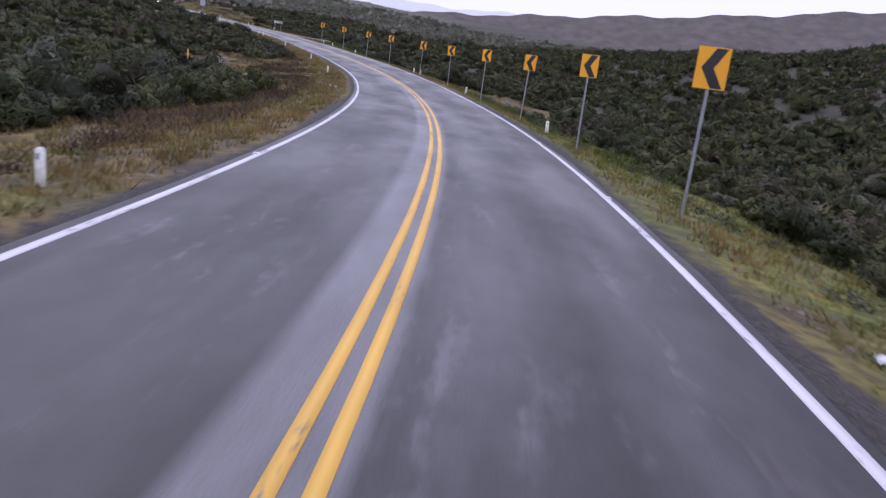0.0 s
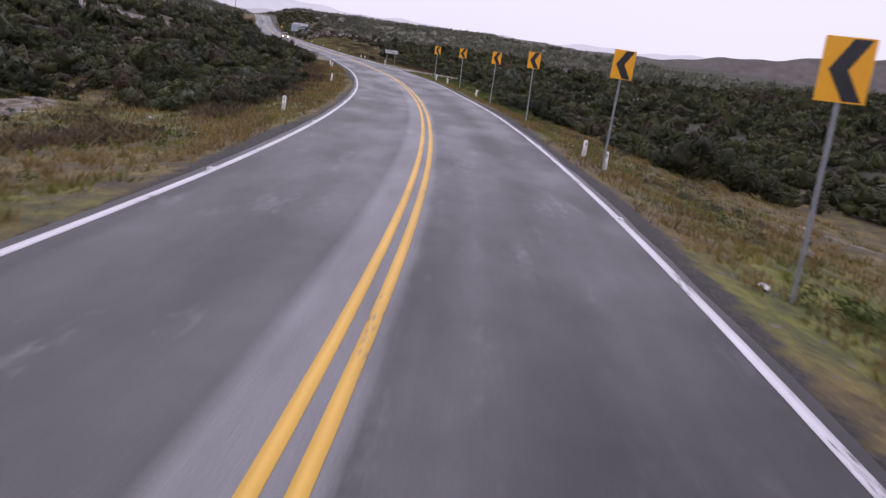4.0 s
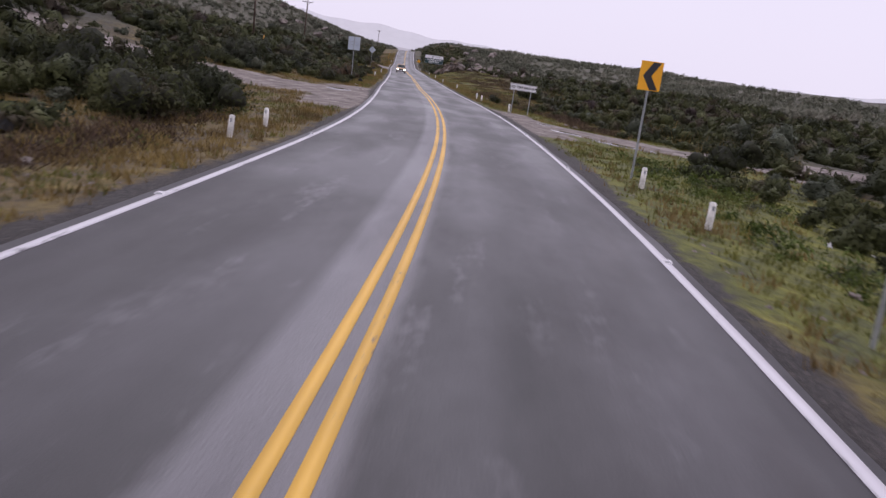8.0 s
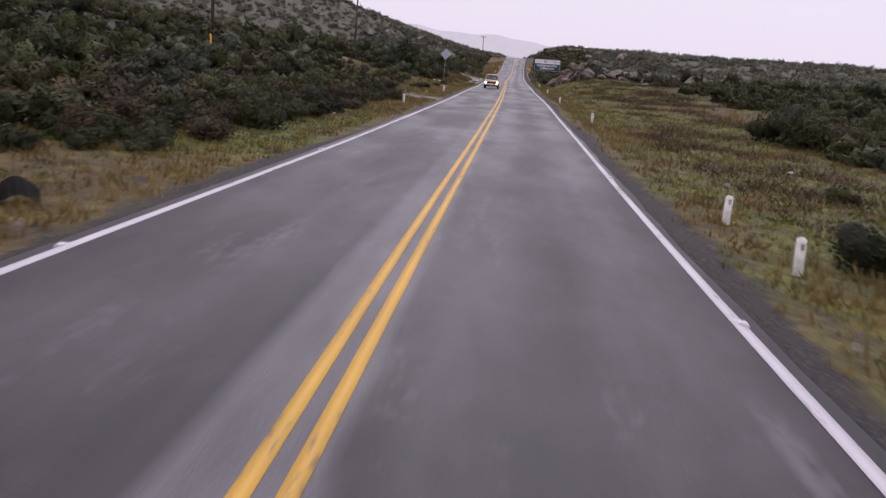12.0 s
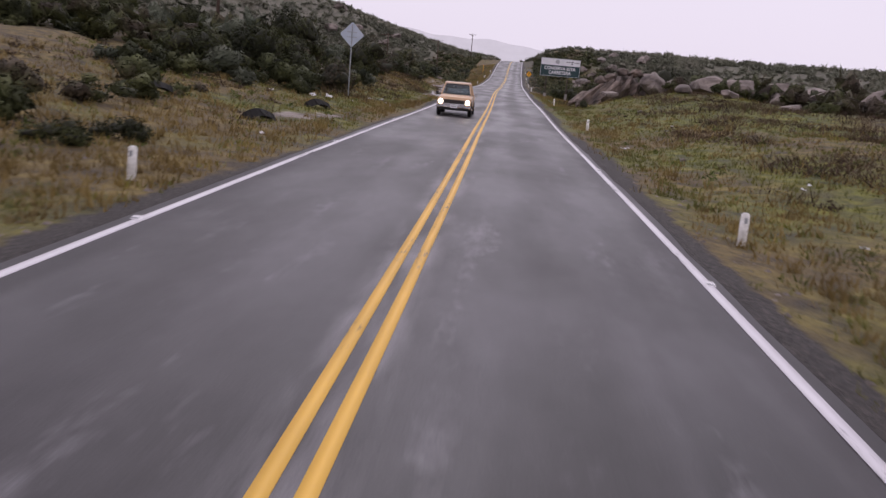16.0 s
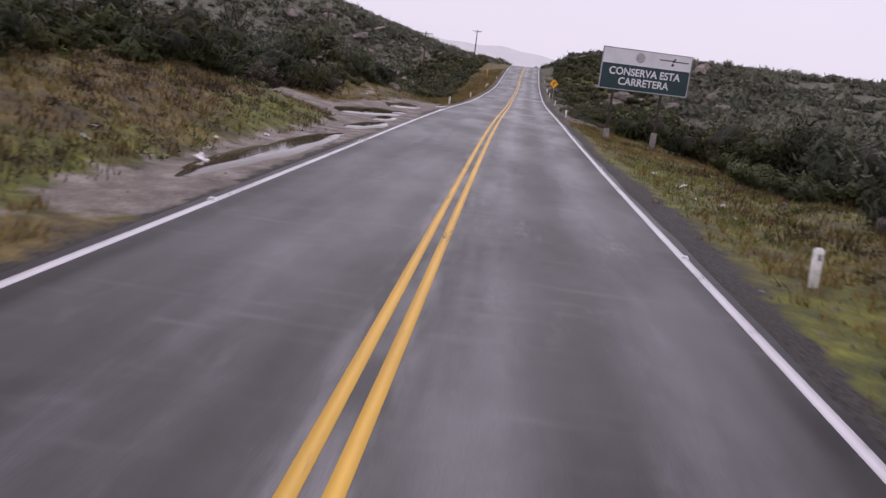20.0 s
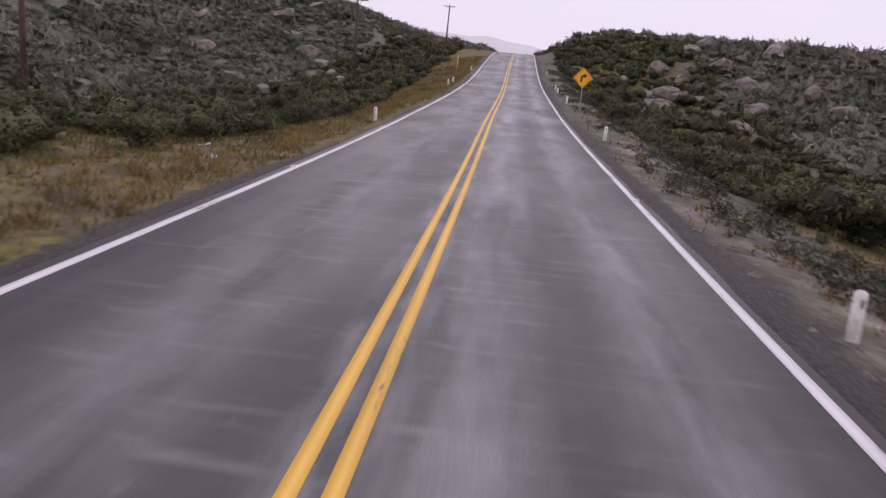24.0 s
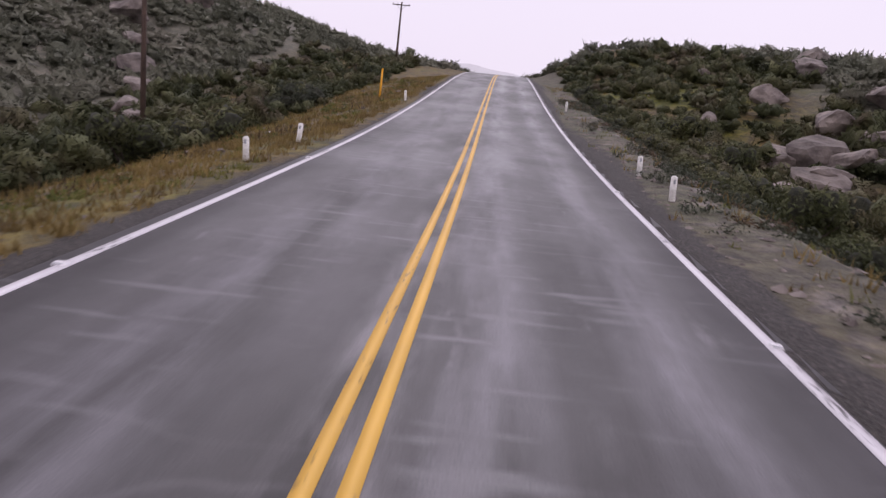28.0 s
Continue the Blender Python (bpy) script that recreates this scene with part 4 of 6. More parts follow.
# ---- oncoming pickup truck ----
M_TAN = material("tan_car_paint", (0.54, 0.35, 0.20), (0.62, 0.42, 0.26), 1.5, (0.25, 0.4), 0.0, 30, fine=0.08)
M_ROOF = material("pale_tan_car_paint", (0.66, 0.50, 0.38), (0.74, 0.58, 0.46), 1.5, (0.3, 0.45), 0.0, 30, fine=0.08)
M_BLACK = material("black_trim", (0.012, 0.012, 0.013), (0.03, 0.03, 0.032), 4, (0.5, 0.7), 0.0, 40)
M_RUBBER = material("tyre_rubber", (0.014, 0.014, 0.014), (0.03, 0.029, 0.028), 6, (0.8, 0.95), 0.3, 40)
M_CHROME = material("chrome", (0.60, 0.60, 0.62), (0.78, 0.78, 0.80), 3, (0.10, 0.22), 0.0, 30, metal=1.0, fine=0.05)


def glass_material():
    m, n, l, b = shade_nodes("car_glass")
    b.inputs["Base Color"].default_value = (0.30, 0.36, 0.38, 1)
    b.inputs["Transmission Weight"].default_value = 0.85
    b.inputs["Roughness"].default_value, b.inputs["IOR"].default_value = 0.03, 1.3
    return m


def lamp_material(name, colour, power):
    m, n, l, b = shade_nodes(name)
    b.inputs["Base Color"].default_value = (*colour, 1)
    b.inputs["Emission Color"].default_value = (*colour, 1)
    b.inputs["Emission Strength"].default_value = power
    return m


M_GLASS = glass_material()
M_HEADLIGHT = lamp_material("lit_headlight", (1.0, 0.90, 0.72), 9.0)
M_LIT_AMBER = lamp_material("lit_amber_lamp", (1.0, 0.38, 0.05), 2.5)


def loft(sections, closed_ends=True):
    """A skin over cross-sections along y; each is (y, [(x, z), ...]) with the same number of points."""
    bm = bmesh.new()
    rings = [[bm.verts.new((x, y, z)) for x, z in pts] for y, pts in sections]
    k = len(rings[0])
    for a, b in zip(rings[:-1], rings[1:]):
        for i in range(k):
            bm.faces.new((a[i], a[(i + 1) % k], b[(i + 1) % k], b[i]))
    if closed_ends:
        bm.faces.new(rings[0])
        bm.faces.new(rings[-1])
    bmesh.ops.recalc_face_normals(bm, faces=bm.faces)
    return bm


def hull(w, z0, z1, r=0.07, tumble=0.0):
    """Cross-section of a car body: half width w, from z0 to z1, with rounded upper corners."""
    t = w - tumble
    return [(-w + 0.03, z0), (w - 0.03, z0), (w, z0 + 0.12), (w, (z0 + z1) / 2), (t, z1 - r), (t - r, z1), (-t + r, z1), (-t, z1 - r), (-w, (z0 + z1) / 2), (-w, z0 + 0.12)]


def pickup(s, o):
    x, y, z = lane(np.array([s]), np.array([o]))[0]
    root = thing("pickup_truck", (float(x), float(y), float(z)), facing(s, 0), label="old tan compact pickup truck with its headlights on", category="pickup truck")
    # y = 0 is the front bumper, the tail at y = 4.3
    body = part("body", loft([(0.10, hull(0.76, 0.42, 0.78)), (0.16, hull(0.79, 0.36, 0.86)), (1.15, hull(0.80, 0.34, 0.93)), (1.45, hull(0.80, 0.34, 0.95)), (2.55, hull(0.80, 0.34, 0.96)), (2.62, hull(0.80, 0.34, 0.96))]), M_TAN, root, "tan painted body", True)
    bonnet = loft([(0.14, [(-.66, .80), (.66, .80), (.66, .84), (.60, .865), (-.60, .865), (-.66, .84)]), (0.7, [(-.68, .86), (.68, .86), (.68, .91), (.60, .94), (-.60, .94), (-.68, .91)]), (1.35, [(-.70, .90), (.70, .90), (.70, .95), (.62, .985), (-.62, .985), (-.70, .95)])])
    part("bonnet", bonnet, M_TAN, root, "slightly domed bonnet", True)
    # cab: pillars and roof round open window holes
    roof = loft([(1.72, [(-.56, 1.46), (.56, 1.46), (.60, 1.49), (.52, 1.54), (-.52, 1.54), (-.60, 1.49)]), (1.95, [(-.60, 1.49), (.60, 1.49), (.64, 1.52), (.54, 1.575), (-.54, 1.575), (-.64, 1.52)]), (2.50, [(-.60, 1.47), (.60, 1.47), (.64, 1.50), (.54, 1.55), (-.54, 1.55), (-.64, 1.50)])])
    part("roof", roof, M_ROOF, root, "pale faded roof panel", True)

    def strut(a, b, w=0.05):
        a, b = Vector(a), Vector(b)
        d = b - a
        bm = box(w, w, d.length + 0.03, (0, 0, 0), 0.008)
        bm.transform(Matrix.Translation((a + b) / 2) @ d.to_track_quat("Z", "Y").to_matrix().to_4x4())
        return bm

    for side in (-1, 1):
        part("windscreen_pillar", strut((side * .72, 1.32, .95), (side * .58, 1.74, 1.50)), M_TAN, root)
        part("rear_pillar", strut((side * .74, 2.58, .95), (side * .60, 2.48, 1.50), 0.09), M_TAN, root)
        part("door_line", box(0.006, 0.012, 0.52, (side * .803, 1.52, .66)), M_BLACK, root)
        part("door_line", box(0.006, 0.012, 0.52, (side * .803, 2.52, .66)), M_BLACK, root)
        part("door_handle", box(0.02, 0.12, 0.025, (side * .81, 2.36, .80), 0.005), M_CHROME, root, "chrome door handle")
        win = bmesh.new()
        pts = [(side * .745, 1.42, .97), (side * .745, 2.52, .97), (side * .60, 2.44, 1.47), (side * .60, 1.80, 1.47)]
        win.faces.new([win.verts.new(p) for p in pts])
        bmesh.ops.solidify(win, geom=win.faces[:], thickness=0.006)
        part("side_window", win, M_GLASS, root)
        mirror = part("wing_mirror", box(0.16, 0.06, 0.11, (side * .93, 1.42, 1.02), 0.02), M_CHROME if side > 0 else M_BLACK, root, "bright wing mirror" if side > 0 else "black wing mirror")
        part("arm", box(0.12, 0.02, 0.02, (side * .84, 1.44, .97)), M_BLACK, mirror)
        part("side_trim", box(0.008, 4.0, 0.03, (side * .806, 2.2, .70)), M_CHROME, root)
    ws = bmesh.new()
    ws.faces.new([ws.verts.new(p) for p in ((-.70, 1.34, .97), (.70, 1.34, .97), (.57, 1.73, 1.48), (-.57, 1.73, 1.48))])
    bmesh.ops.solidify(ws, geom=ws.faces[:], thickness=0.006)
    part("windscreen", ws, M_GLASS, root, "pale reflecting windscreen")
    rw = bmesh.new()
    rw.faces.new([rw.verts.new(p) for p in ((-.66, 2.58, 1.02), (.66, 2.58, 1.02), (.56, 2.49, 1.46), (-.56, 2.49, 1.46))])
    bmesh.ops.solidify(rw, geom=rw.faces[:], thickness=0.006)
    part("rear_window", rw, M_GLASS, root)
    part("rear_wall", box(1.50, 0.03, 0.20, (0, 2.585, 0.94)), M_TAN, root)
    part("dashboard", box(1.34, 0.30, 0.12, (0, 1.50, .93), 0.03), M_BLACK, root)
    part("bench_seat", merge(box(1.30, 0.45, 0.20, (0, 2.05, .70), 0.04), box(1.30, 0.14, 0.55, (0, 2.38, 1.0), 0.04)), M_BLACK, root, "dark bench seat")
    # load bed
    for side in (-1, 1):
        part("bed_side", loft([(2.68, [(side * .74, .38), (side * .80, .42), (side * .80, .97), (side * .74, .99)]), (4.28, [(side * .74, .42), (side * .79, .46), (side * .79, .97), (side * .74, .99)])]), M_TAN, root, "tan load bed side", True)
    part("bed_front", box(1.48, 0.03, 0.46, (0, 2.70, .74)), M_TAN, root)
    part("bed_floor", box(1.48, 1.58, 0.04, (0, 3.48, .52)), M_BLACK, root)
    part("tailgate", box(1.50, 0.04, 0.48, (0, 4.27, .73), 0.01), M_TAN, root)
    # face
    grille = part("grille", box(1.00, 0.04, 0.17, (0, 0.10, .68), 0.01), M_BLACK, root, "black slatted grille")
    for i in range(4):
        part("slat", box(0.96, 0.02, 0.010, (0, 0.078, .625 + i * .036)), M_DARK_STEEL, grille)
    part("valance", box(1.12, 0.04, 0.075, (0, 0.10, .565), 0.01), M_CHROME, root, "dull bright panel under the grille")
    for side in (-1, 1):
        lamp = part("headlight", rod(0.105, 0.105, 0.05, (side * .63, 0.09, .665), 20, (90, 0, 0)), M_HEADLIGHT, root, "lit round headlight")
        part("bezel", rod(0.13, 0.12, 0.03, (side * .63, 0.11, .665), 20, (90, 0, 0)), M_CHROME, lamp)
        part("turn_lamp", box(0.15, 0.03, 0.05, (side * .63, 0.075, .555), 0.008), M_LIT_AMBER, root, "amber turn lamp")
    part("front_bumper", box(1.62, 0.12, 0.12, (0, 0.02, .48), 0.03), M_CHROME, root, "chrome front bumper")
    plate_ob = part("number_plate", box(0.32, 0.012, 0.15, (0, -0.05, .47), 0.004), M_SIGN_WHITE, root, "white number plate")
    part("plate_bar", box(0.24, 0.004, 0.05, (0, -0.058, .47)), M_EMBLEM, plate_ob)
    part("apron", box(1.40, 0.06, 0.14, (0, 0.14, .35), 0.02), M_BLACK, root)
    part("rear_bumper", box(1.50, 0.10, 0.12, (0, 4.36, .48), 0.02), M_CHROME, root)
    part("chassis", box(0.90, 3.6, 0.12, (0, 2.2, .36)), M_BLACK, root)
    for side in (-1, 1):
        for wy in (0.78, 3.40):
            arch = rod(0.38, 0.38, 0.05, (0, 0, 0), 22, (0, 90, 0))
            arch.transform(Matrix.Translation((side * .785 - 0.025, wy, .36)))
            part("wheel_arch", arch, M_BLACK, root)
            tyre_bm = bmesh.new()
            prof = [(.20, -.085), (.27, -.095), (.31, -.075), (.32, 0), (.31, .075), (.27, .095), (.20, .085)]
            rings = []
            for i in range(24):
                a = 2 * math.pi * i / 24
                rings.append([tyre_bm.verts.new((px, r * math.cos(a), r * math.sin(a))) for r, px in prof])
            for i in range(24):
                for j in range(len(prof) - 1):
                    tyre_bm.faces.new((rings[i][j], rings[i][j + 1], rings[(i + 1) % 24][j + 1], rings[(i + 1) % 24][j]))
            bmesh.ops.recalc_face_normals(tyre_bm, faces=tyre_bm.faces)
            tyre_bm.transform(Matrix.Translation((side * .74, wy, .32)))
            wheel = part("wheel", tyre_bm, M_RUBBER, root, "black tyre", True)
            rim = rod(0.205, 0.17, 0.05, (0, 0, 0), 20, (0, 90 * side, 0))
            rim.transform(Matrix.Translation((side * .77, wy, .32)))
            part("rim", rim, M_STEEL, wheel, "dull steel rim")
            hub = rod(0.07, 0.05, 0.04, (0, 0, 0), 12, (0, 90 * side, 0))
            hub.transform(Matrix.Translation((side * .815, wy, .32)))
            part("hub_cap", hub, M_CHROME, wheel)
    return root


pickup(245.5, -1.45)


# ---- rocks ----
def rock_bm(seed, sx, sy, sz, level=3, rough=0.28):
    bm = bmesh.new()
    bmesh.ops.create_icosphere(bm, subdivisions=level, radius=1.0)
    r = random.Random(seed)
    cuts = [(Vector((r.gauss(0, 1), r.gauss(0, 1), r.gauss(0, 0.8))).normalized(), r.uniform(0.5, 0.88)) for _ in range(13)]
    shift = Vector((r.uniform(0, 90), r.uniform(0, 90), r.uniform(0, 90)))
    for v in bm.verts:
        p = v.co.copy()
        for nrm, d in cuts:
            over = p.dot(nrm) - d
            if over > 0:
                p -= nrm * over * 0.97
        p *= 1 + rough * noise.fractal(p * 1.3 + shift, 0.9, 2.2, 4) * 0.5
        v.co = Vector((p.x * sx, p.y * sy, p.z * sz))
    return bm


ROCKS = [link_mesh("boulder_form", rock_bm(70 + i, 1.1, 0.9, 0.62, 3, 0.4), M_ROCK, None, "", False) for i in range(7)]
ROCK_MESHES = [ob.data for ob in ROCKS]
for ob in ROCKS:
    bpy.data.objects.remove(ob)
rock_rng = random.Random(12)


def boulder(s, o, r, up=0.25, label="weathered pale granite boulder half sunk in the slope", stretch=(1, 1, 1), tilt=(0, 0)):
    ob = new("boulder", rock_rng.choice(ROCK_MESHES))
    x, y, z = spot(s, o)
    ob.matrix_world = pose(x, y, z + up * r, tilt[0], tilt[1], rock_rng.uniform(0, 360)) @ Matrix.Diagonal((r * stretch[0], r * stretch[1], r * stretch[2], 1))
    tagged(ob, label, "boulder", "granite boulders")
    return ob


# leaning outcrop by the road: long slabs that rise away from it, with blocks on their heads
def outcrop():
    root = thing("rock_outcrop", spot(264.6, 7.5, -0.1), heading(264.6), label="tall leaning brown granite outcrop of split slabs beside the road", category="rock outcrop")
    r = random.Random(5)
    size = Matrix.Diagonal((0.56, 0.80, 0.56, 1))
    slabs = [(-1.5, -0.6, 0.6, 2.5, 1.0, 0.62, 46), (-0.2, -1.1, 1.0, 3.0, 1.1, 0.60, 50), (0.9, -1.5, 1.3, 3.3, 1.0, 0.66, 52), (2.2, -1.2, 1.3, 3.2, 1.2, 0.75, 56), (3.5, -0.9, 1.2, 2.8, 1.2, 0.8, 60), (-2.2, 0.6, 0.6, 2.0, 1.0, 0.6, 40)]
    for k, (out, along, up, sx, sy, sz, tip) in enumerate(slabs):
        bm = rock_bm(210 + k, sx, sy, sz, 4, 0.5)
        bm.transform(size @ Matrix.Translation((out, along, up)) @ pose(0, 0, 0, r.uniform(-6, 6), -tip, r.uniform(-8, 8)))
        part("slab", bm, M_ROCK_BROWN, root, "leaning brown slab")
    bm = rock_bm(230, 3.6, 2.2, 3.1, 4, 0.5)
    bm.transform(size @ Matrix.Translation((2.6, 1.4, 1.2)) @ pose(0, 0, 0, 0, -18, 10))
    part("rock_face", bm, M_ROCK_BROWN, root, "dark rock mass behind the slabs")
    rows = [(1.2, 0.2, 3.2, 0.9, 0.9, 0.6, 8), (2.4, 0.0, 3.9, 1.0, 0.9, 0.6, -8), (3.9, -0.2, 4.0, 1.1, 0.9, 0.65, 10), (5.3, 0.3, 3.6, 1.1, 1.0, 0.7, 0), (0.2, 0.6, 2.9, 0.9, 0.9, 0.6, 20), (5.8, -0.6, 2.6, 1.3, 1.0, 1.3, 10), (4.9, -1.6, 1.2, 1.0, 0.8, 0.9, 20),
            (-2.6, -0.2, 0.2, 0.6, 0.7, 0.35, 0), (2.4, -3.4, 0.25, 0.7, 0.7, 0.4, 12), (-0.4, -2.6, 0.1, 0.5, 0.5, 0.35, 20), (3.6, -3.3, 0.15, 0.5, 0.5, 0.35, 10)]
    for k, (out, along, up, sx, sy, sz, tip) in enumerate(rows):
        bm = rock_bm(140 + k, sx, sy, sz, 3, 0.45)
        bm.transform(size @ Matrix.Translation((out, along, up)) @ pose(0, 0, 0, r.uniform(-8, 8), -tip, r.uniform(-40, 40)))
        part("block", bm, M_ROCK_BROWN, root)
    flat = box(1.0, 0.8, 0.22, (0, 0, 0), 0.06)
    flat.transform(Matrix.Translation((0.3, -2.6, 0.75)) @ pose(0, 0, 0, 8, -6, 25))
    part("flat_slab", flat, M_ROCK, root, "pale flat-topped slab lying at the foot")
    return root


M_ROCK_BROWN = material("brown_granite", (0.034, 0.026, 0.022), (0.20, 0.155, 0.128), 1.6, (0.75, 0.95), 1.0, 5, vary=0.35, fine=0.5)
outcrop()
for s, o, r, up in ((263.5, 11.0, 1.3, .5), (265.0, 12.8, 1.2, .5), (262.3, 14.0, 1.35, .5), (261.5, 15.8, 1.3, .5), (260.0, 18.0, 1.4, .5), (258.5, 20.5, 1.3, .5), (260.2, 12.2, .7, .3), (258.5, 14.6, .6, .3), (257.0, 17.0, .7, .3), (255.5, 19.5, .6, .3), (257.5, 23.5, 1.4, .5), (279.2, 13, 1.2, .3), (266.7, 8.3, .45, .3), (272.2, 7.6, .5, .2), (276.7, 8.8, .7, .3),
                    (282.2, 15, 1.1, .4), (284.2, 19, 1.5, .4), (278.2, 20, 1.6, .4), (272.2, 21, 1.4, .45), (267.2, 18, 1.0, .4), (264.2, 22, 1.3, .4), (287.2, 24, 1.7, .4), (276.2, 27, 1.8, .4),
                    (260.2, 26, 1.2, .35), (269.2, 30, 1.5, .4), (256.2, 20, .7, .3), (253.2, 16.5, .6, .2), (246.2, 22, .6, .2), (292.2, 12.5, .6, .4), (289.2, 11, .5, .4)):
    boulder(s, o, r, up, label="brown-grey granite boulder in the grass")
for s, o, r, up in ((393.6, 13.7, 1.2, .3), (396.7, 16.3, 1.9, .3), (402.8, 18.6, 2.0, .35), (403.0, 16.3, 1.4, .4), (408.0, 21, 1.8, .4), (400.0, 21, 1.3, .4), (395.8, 16.6, 1.0, .3), (412.0, 26, 1.9, .4),
                    (418.4, 33.8, 2.0, .5), (406.0, 28, 1.5, .4), (390.0, 12.5, .8, .3), (414.0, 19, 1.3, .4), (386.0, 17, 1.1, .35), (382.0, 21, 1.3, .35), (392.0, 25, 1.6, .35), (422.0, 24, 1.6, .4), (399.0, 33, 1.8, .4),
                    (374.0, 13.5, .7, .3), (380.0, 12, .6, .3), (410.0, 14, .9, .35), (426.0, 17, 1.1, .4), (433.0, 28, 1.7, .4), (388.0, 32, 1.5, .4)):
    boulder(s, o, r, up)
for s, o, r, up in ((419.9, -28.7, 2.0, .4), (437.0, -37, 2.4, .4), (430.0, -33, 1.4, .4), (395.4, -18, .8, .4), (398.0, -18.5, .9, .4), (401.0, -19, .7, .4), (392.5, -18.2, .6, .4), (404.0, -21, 1.0, .4), (382.0, -22, 1.2, .4),
                    (412.0, -24, 1.3, .4), (388.0, -27, 1.5, .4), (442.0, -46, 2.2, .4), (427.0, -50, 2.6, .4), (452.0, -36, 1.8, .4), (374.0, -26, 1.0, .4), (367.0, -20, .9, .3), (457.0, -55, 2.6, .4), (417.0, -42, 1.6, .4), (402.0, -36, 1.5, .4)):
    boulder(s, o, r, up)
for s, o, r, up in ((262.4, -8.6, .75, .2), (260.6, -8.9, .55, .2), (257.5, -10.0, .8, .2), (255.6, -10.6, .6, .2), (253.5, -10.2, .7, .2), (264.5, -9.2, .5, .2), (259.0, -10.8, .5, .3), (251.5, -10.5, .5, .2), (256.0, -9.2, .35, .2)):
    boulder(s, o, r, up, label="broken reddish granite block in the cut bank", stretch=(1.6, 0.9, 0.6))
for s, o, r in ((63.2, 13.0, .3), (64.6, 13.5, .22), (66.1, 12.9, .34), (67.4, 13.4, .25), (61.5, 12.8, .28), (60.2, 13.3, .2), (68.9, 13.8, .3), (65.4, 12.4, .18), (62.3, 13.9, .2)):
    boulder(s, o, r, .3, label="dark broken rock heaped in the grassy clearing")
for s, o, r in ((70.3, -13.2, .25), (71.6, -14.0, .35), (72.8, -12.9, .2), (74.0, -13.8, .3), (75.5, -14.6, .4), (77.0, -13.7, .25), (71.0, -15.0, .3), (73.4, -15.2, .22), (68.6, -14.0, .2)):
    boulder(s, o, r, .3, label="pale stone on the washed-out slope")
for s, o, r in ((313.6, -12.6, .8), (315.4, -13.4, 1.0), (317.6, -14.0, .9), (320.3, -8.7, .55), (311.2, -12.8, .6)):
    boulder(s, o, r, .45, label="pale granite boulder on top of the bank")
boulder(421.6, 35.7, 1.3, .8, label="upright granite boulder on the crest", stretch=(0.8, 0.8, 1.7))
for s, o, r in ((397.5, 17.0, 1.2), (400.5, 19.2, 1.3), (405, 22, 1.2)):
    boulder(s, o, r, .75, label="pale granite slab in a broken ledge", stretch=(1.5, 1.0, 0.8), tilt=(0, 12))
for i in range(90):
    s = rock_rng.uniform(-5, 425) if i < 40 else rock_rng.uniform(315, 425)
    o = rock_rng.choice((-1, 1)) * rock_rng.uniform(5.2, 9)
    boulder(s, o, rock_rng.uniform(0.07, 0.2), 0.2, label="small loose stone on the verge")


# ---- bushes: sprays of leaves round an inner body, on bare stems ----
def leaf_cloud(seed, count, size, squash=0.72, lumps=7):
    """Vertices and triangles of a bush of radius about 1, resting on z = 0."""
    r = np.random.RandomState(seed)
    centres = r.normal(0, 0.42, (lumps, 3))
    centres[:, 2] = np.abs(centres[:, 2]) * 0.9 + 0.35
    radii = r.uniform(0.32, 0.62, lumps)
    which = r.randint(0, lumps, count)
    d = r.normal(0, 1, (count, 3))
    d /= np.linalg.norm(d, axis=1)[:, None]
    mid = centres[which] + d * (radii[which] * r.uniform(0.62, 1.28, count) ** 1.0)[:, None]
    mid[:, 2] *= squash
    mid[:, 2] = np.maximum(mid[:, 2], 0.02 + 0.06 * r.rand(count))
    face = d + r.normal(0, 0.5, (count, 3))
    a = np.cross(face, r.normal(0, 1, (count, 3)))
    a /= np.linalg.norm(a, axis=1)[:, None]
    b = np.cross(face, a)
    b /= np.linalg.norm(b, axis=1)[:, None]
    k = size * r.uniform(0.6, 1.5, count)[:, None]
    tri = np.stack([mid - a * k, mid + b * k * 0.55, mid + a * k], 1)
    return tri.reshape(-1, 3), np.arange(count * 3).reshape(-1, 3)


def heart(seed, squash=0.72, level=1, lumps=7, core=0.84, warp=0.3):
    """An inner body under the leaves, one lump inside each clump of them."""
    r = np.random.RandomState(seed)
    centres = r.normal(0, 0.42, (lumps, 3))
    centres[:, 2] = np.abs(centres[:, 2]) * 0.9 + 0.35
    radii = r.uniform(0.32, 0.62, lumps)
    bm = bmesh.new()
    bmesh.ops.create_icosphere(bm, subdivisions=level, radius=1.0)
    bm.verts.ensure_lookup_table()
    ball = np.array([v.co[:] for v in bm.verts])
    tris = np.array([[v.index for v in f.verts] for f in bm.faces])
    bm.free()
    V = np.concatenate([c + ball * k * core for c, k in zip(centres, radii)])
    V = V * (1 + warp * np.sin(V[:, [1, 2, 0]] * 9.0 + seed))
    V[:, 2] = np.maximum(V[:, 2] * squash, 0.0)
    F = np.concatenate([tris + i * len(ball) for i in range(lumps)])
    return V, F


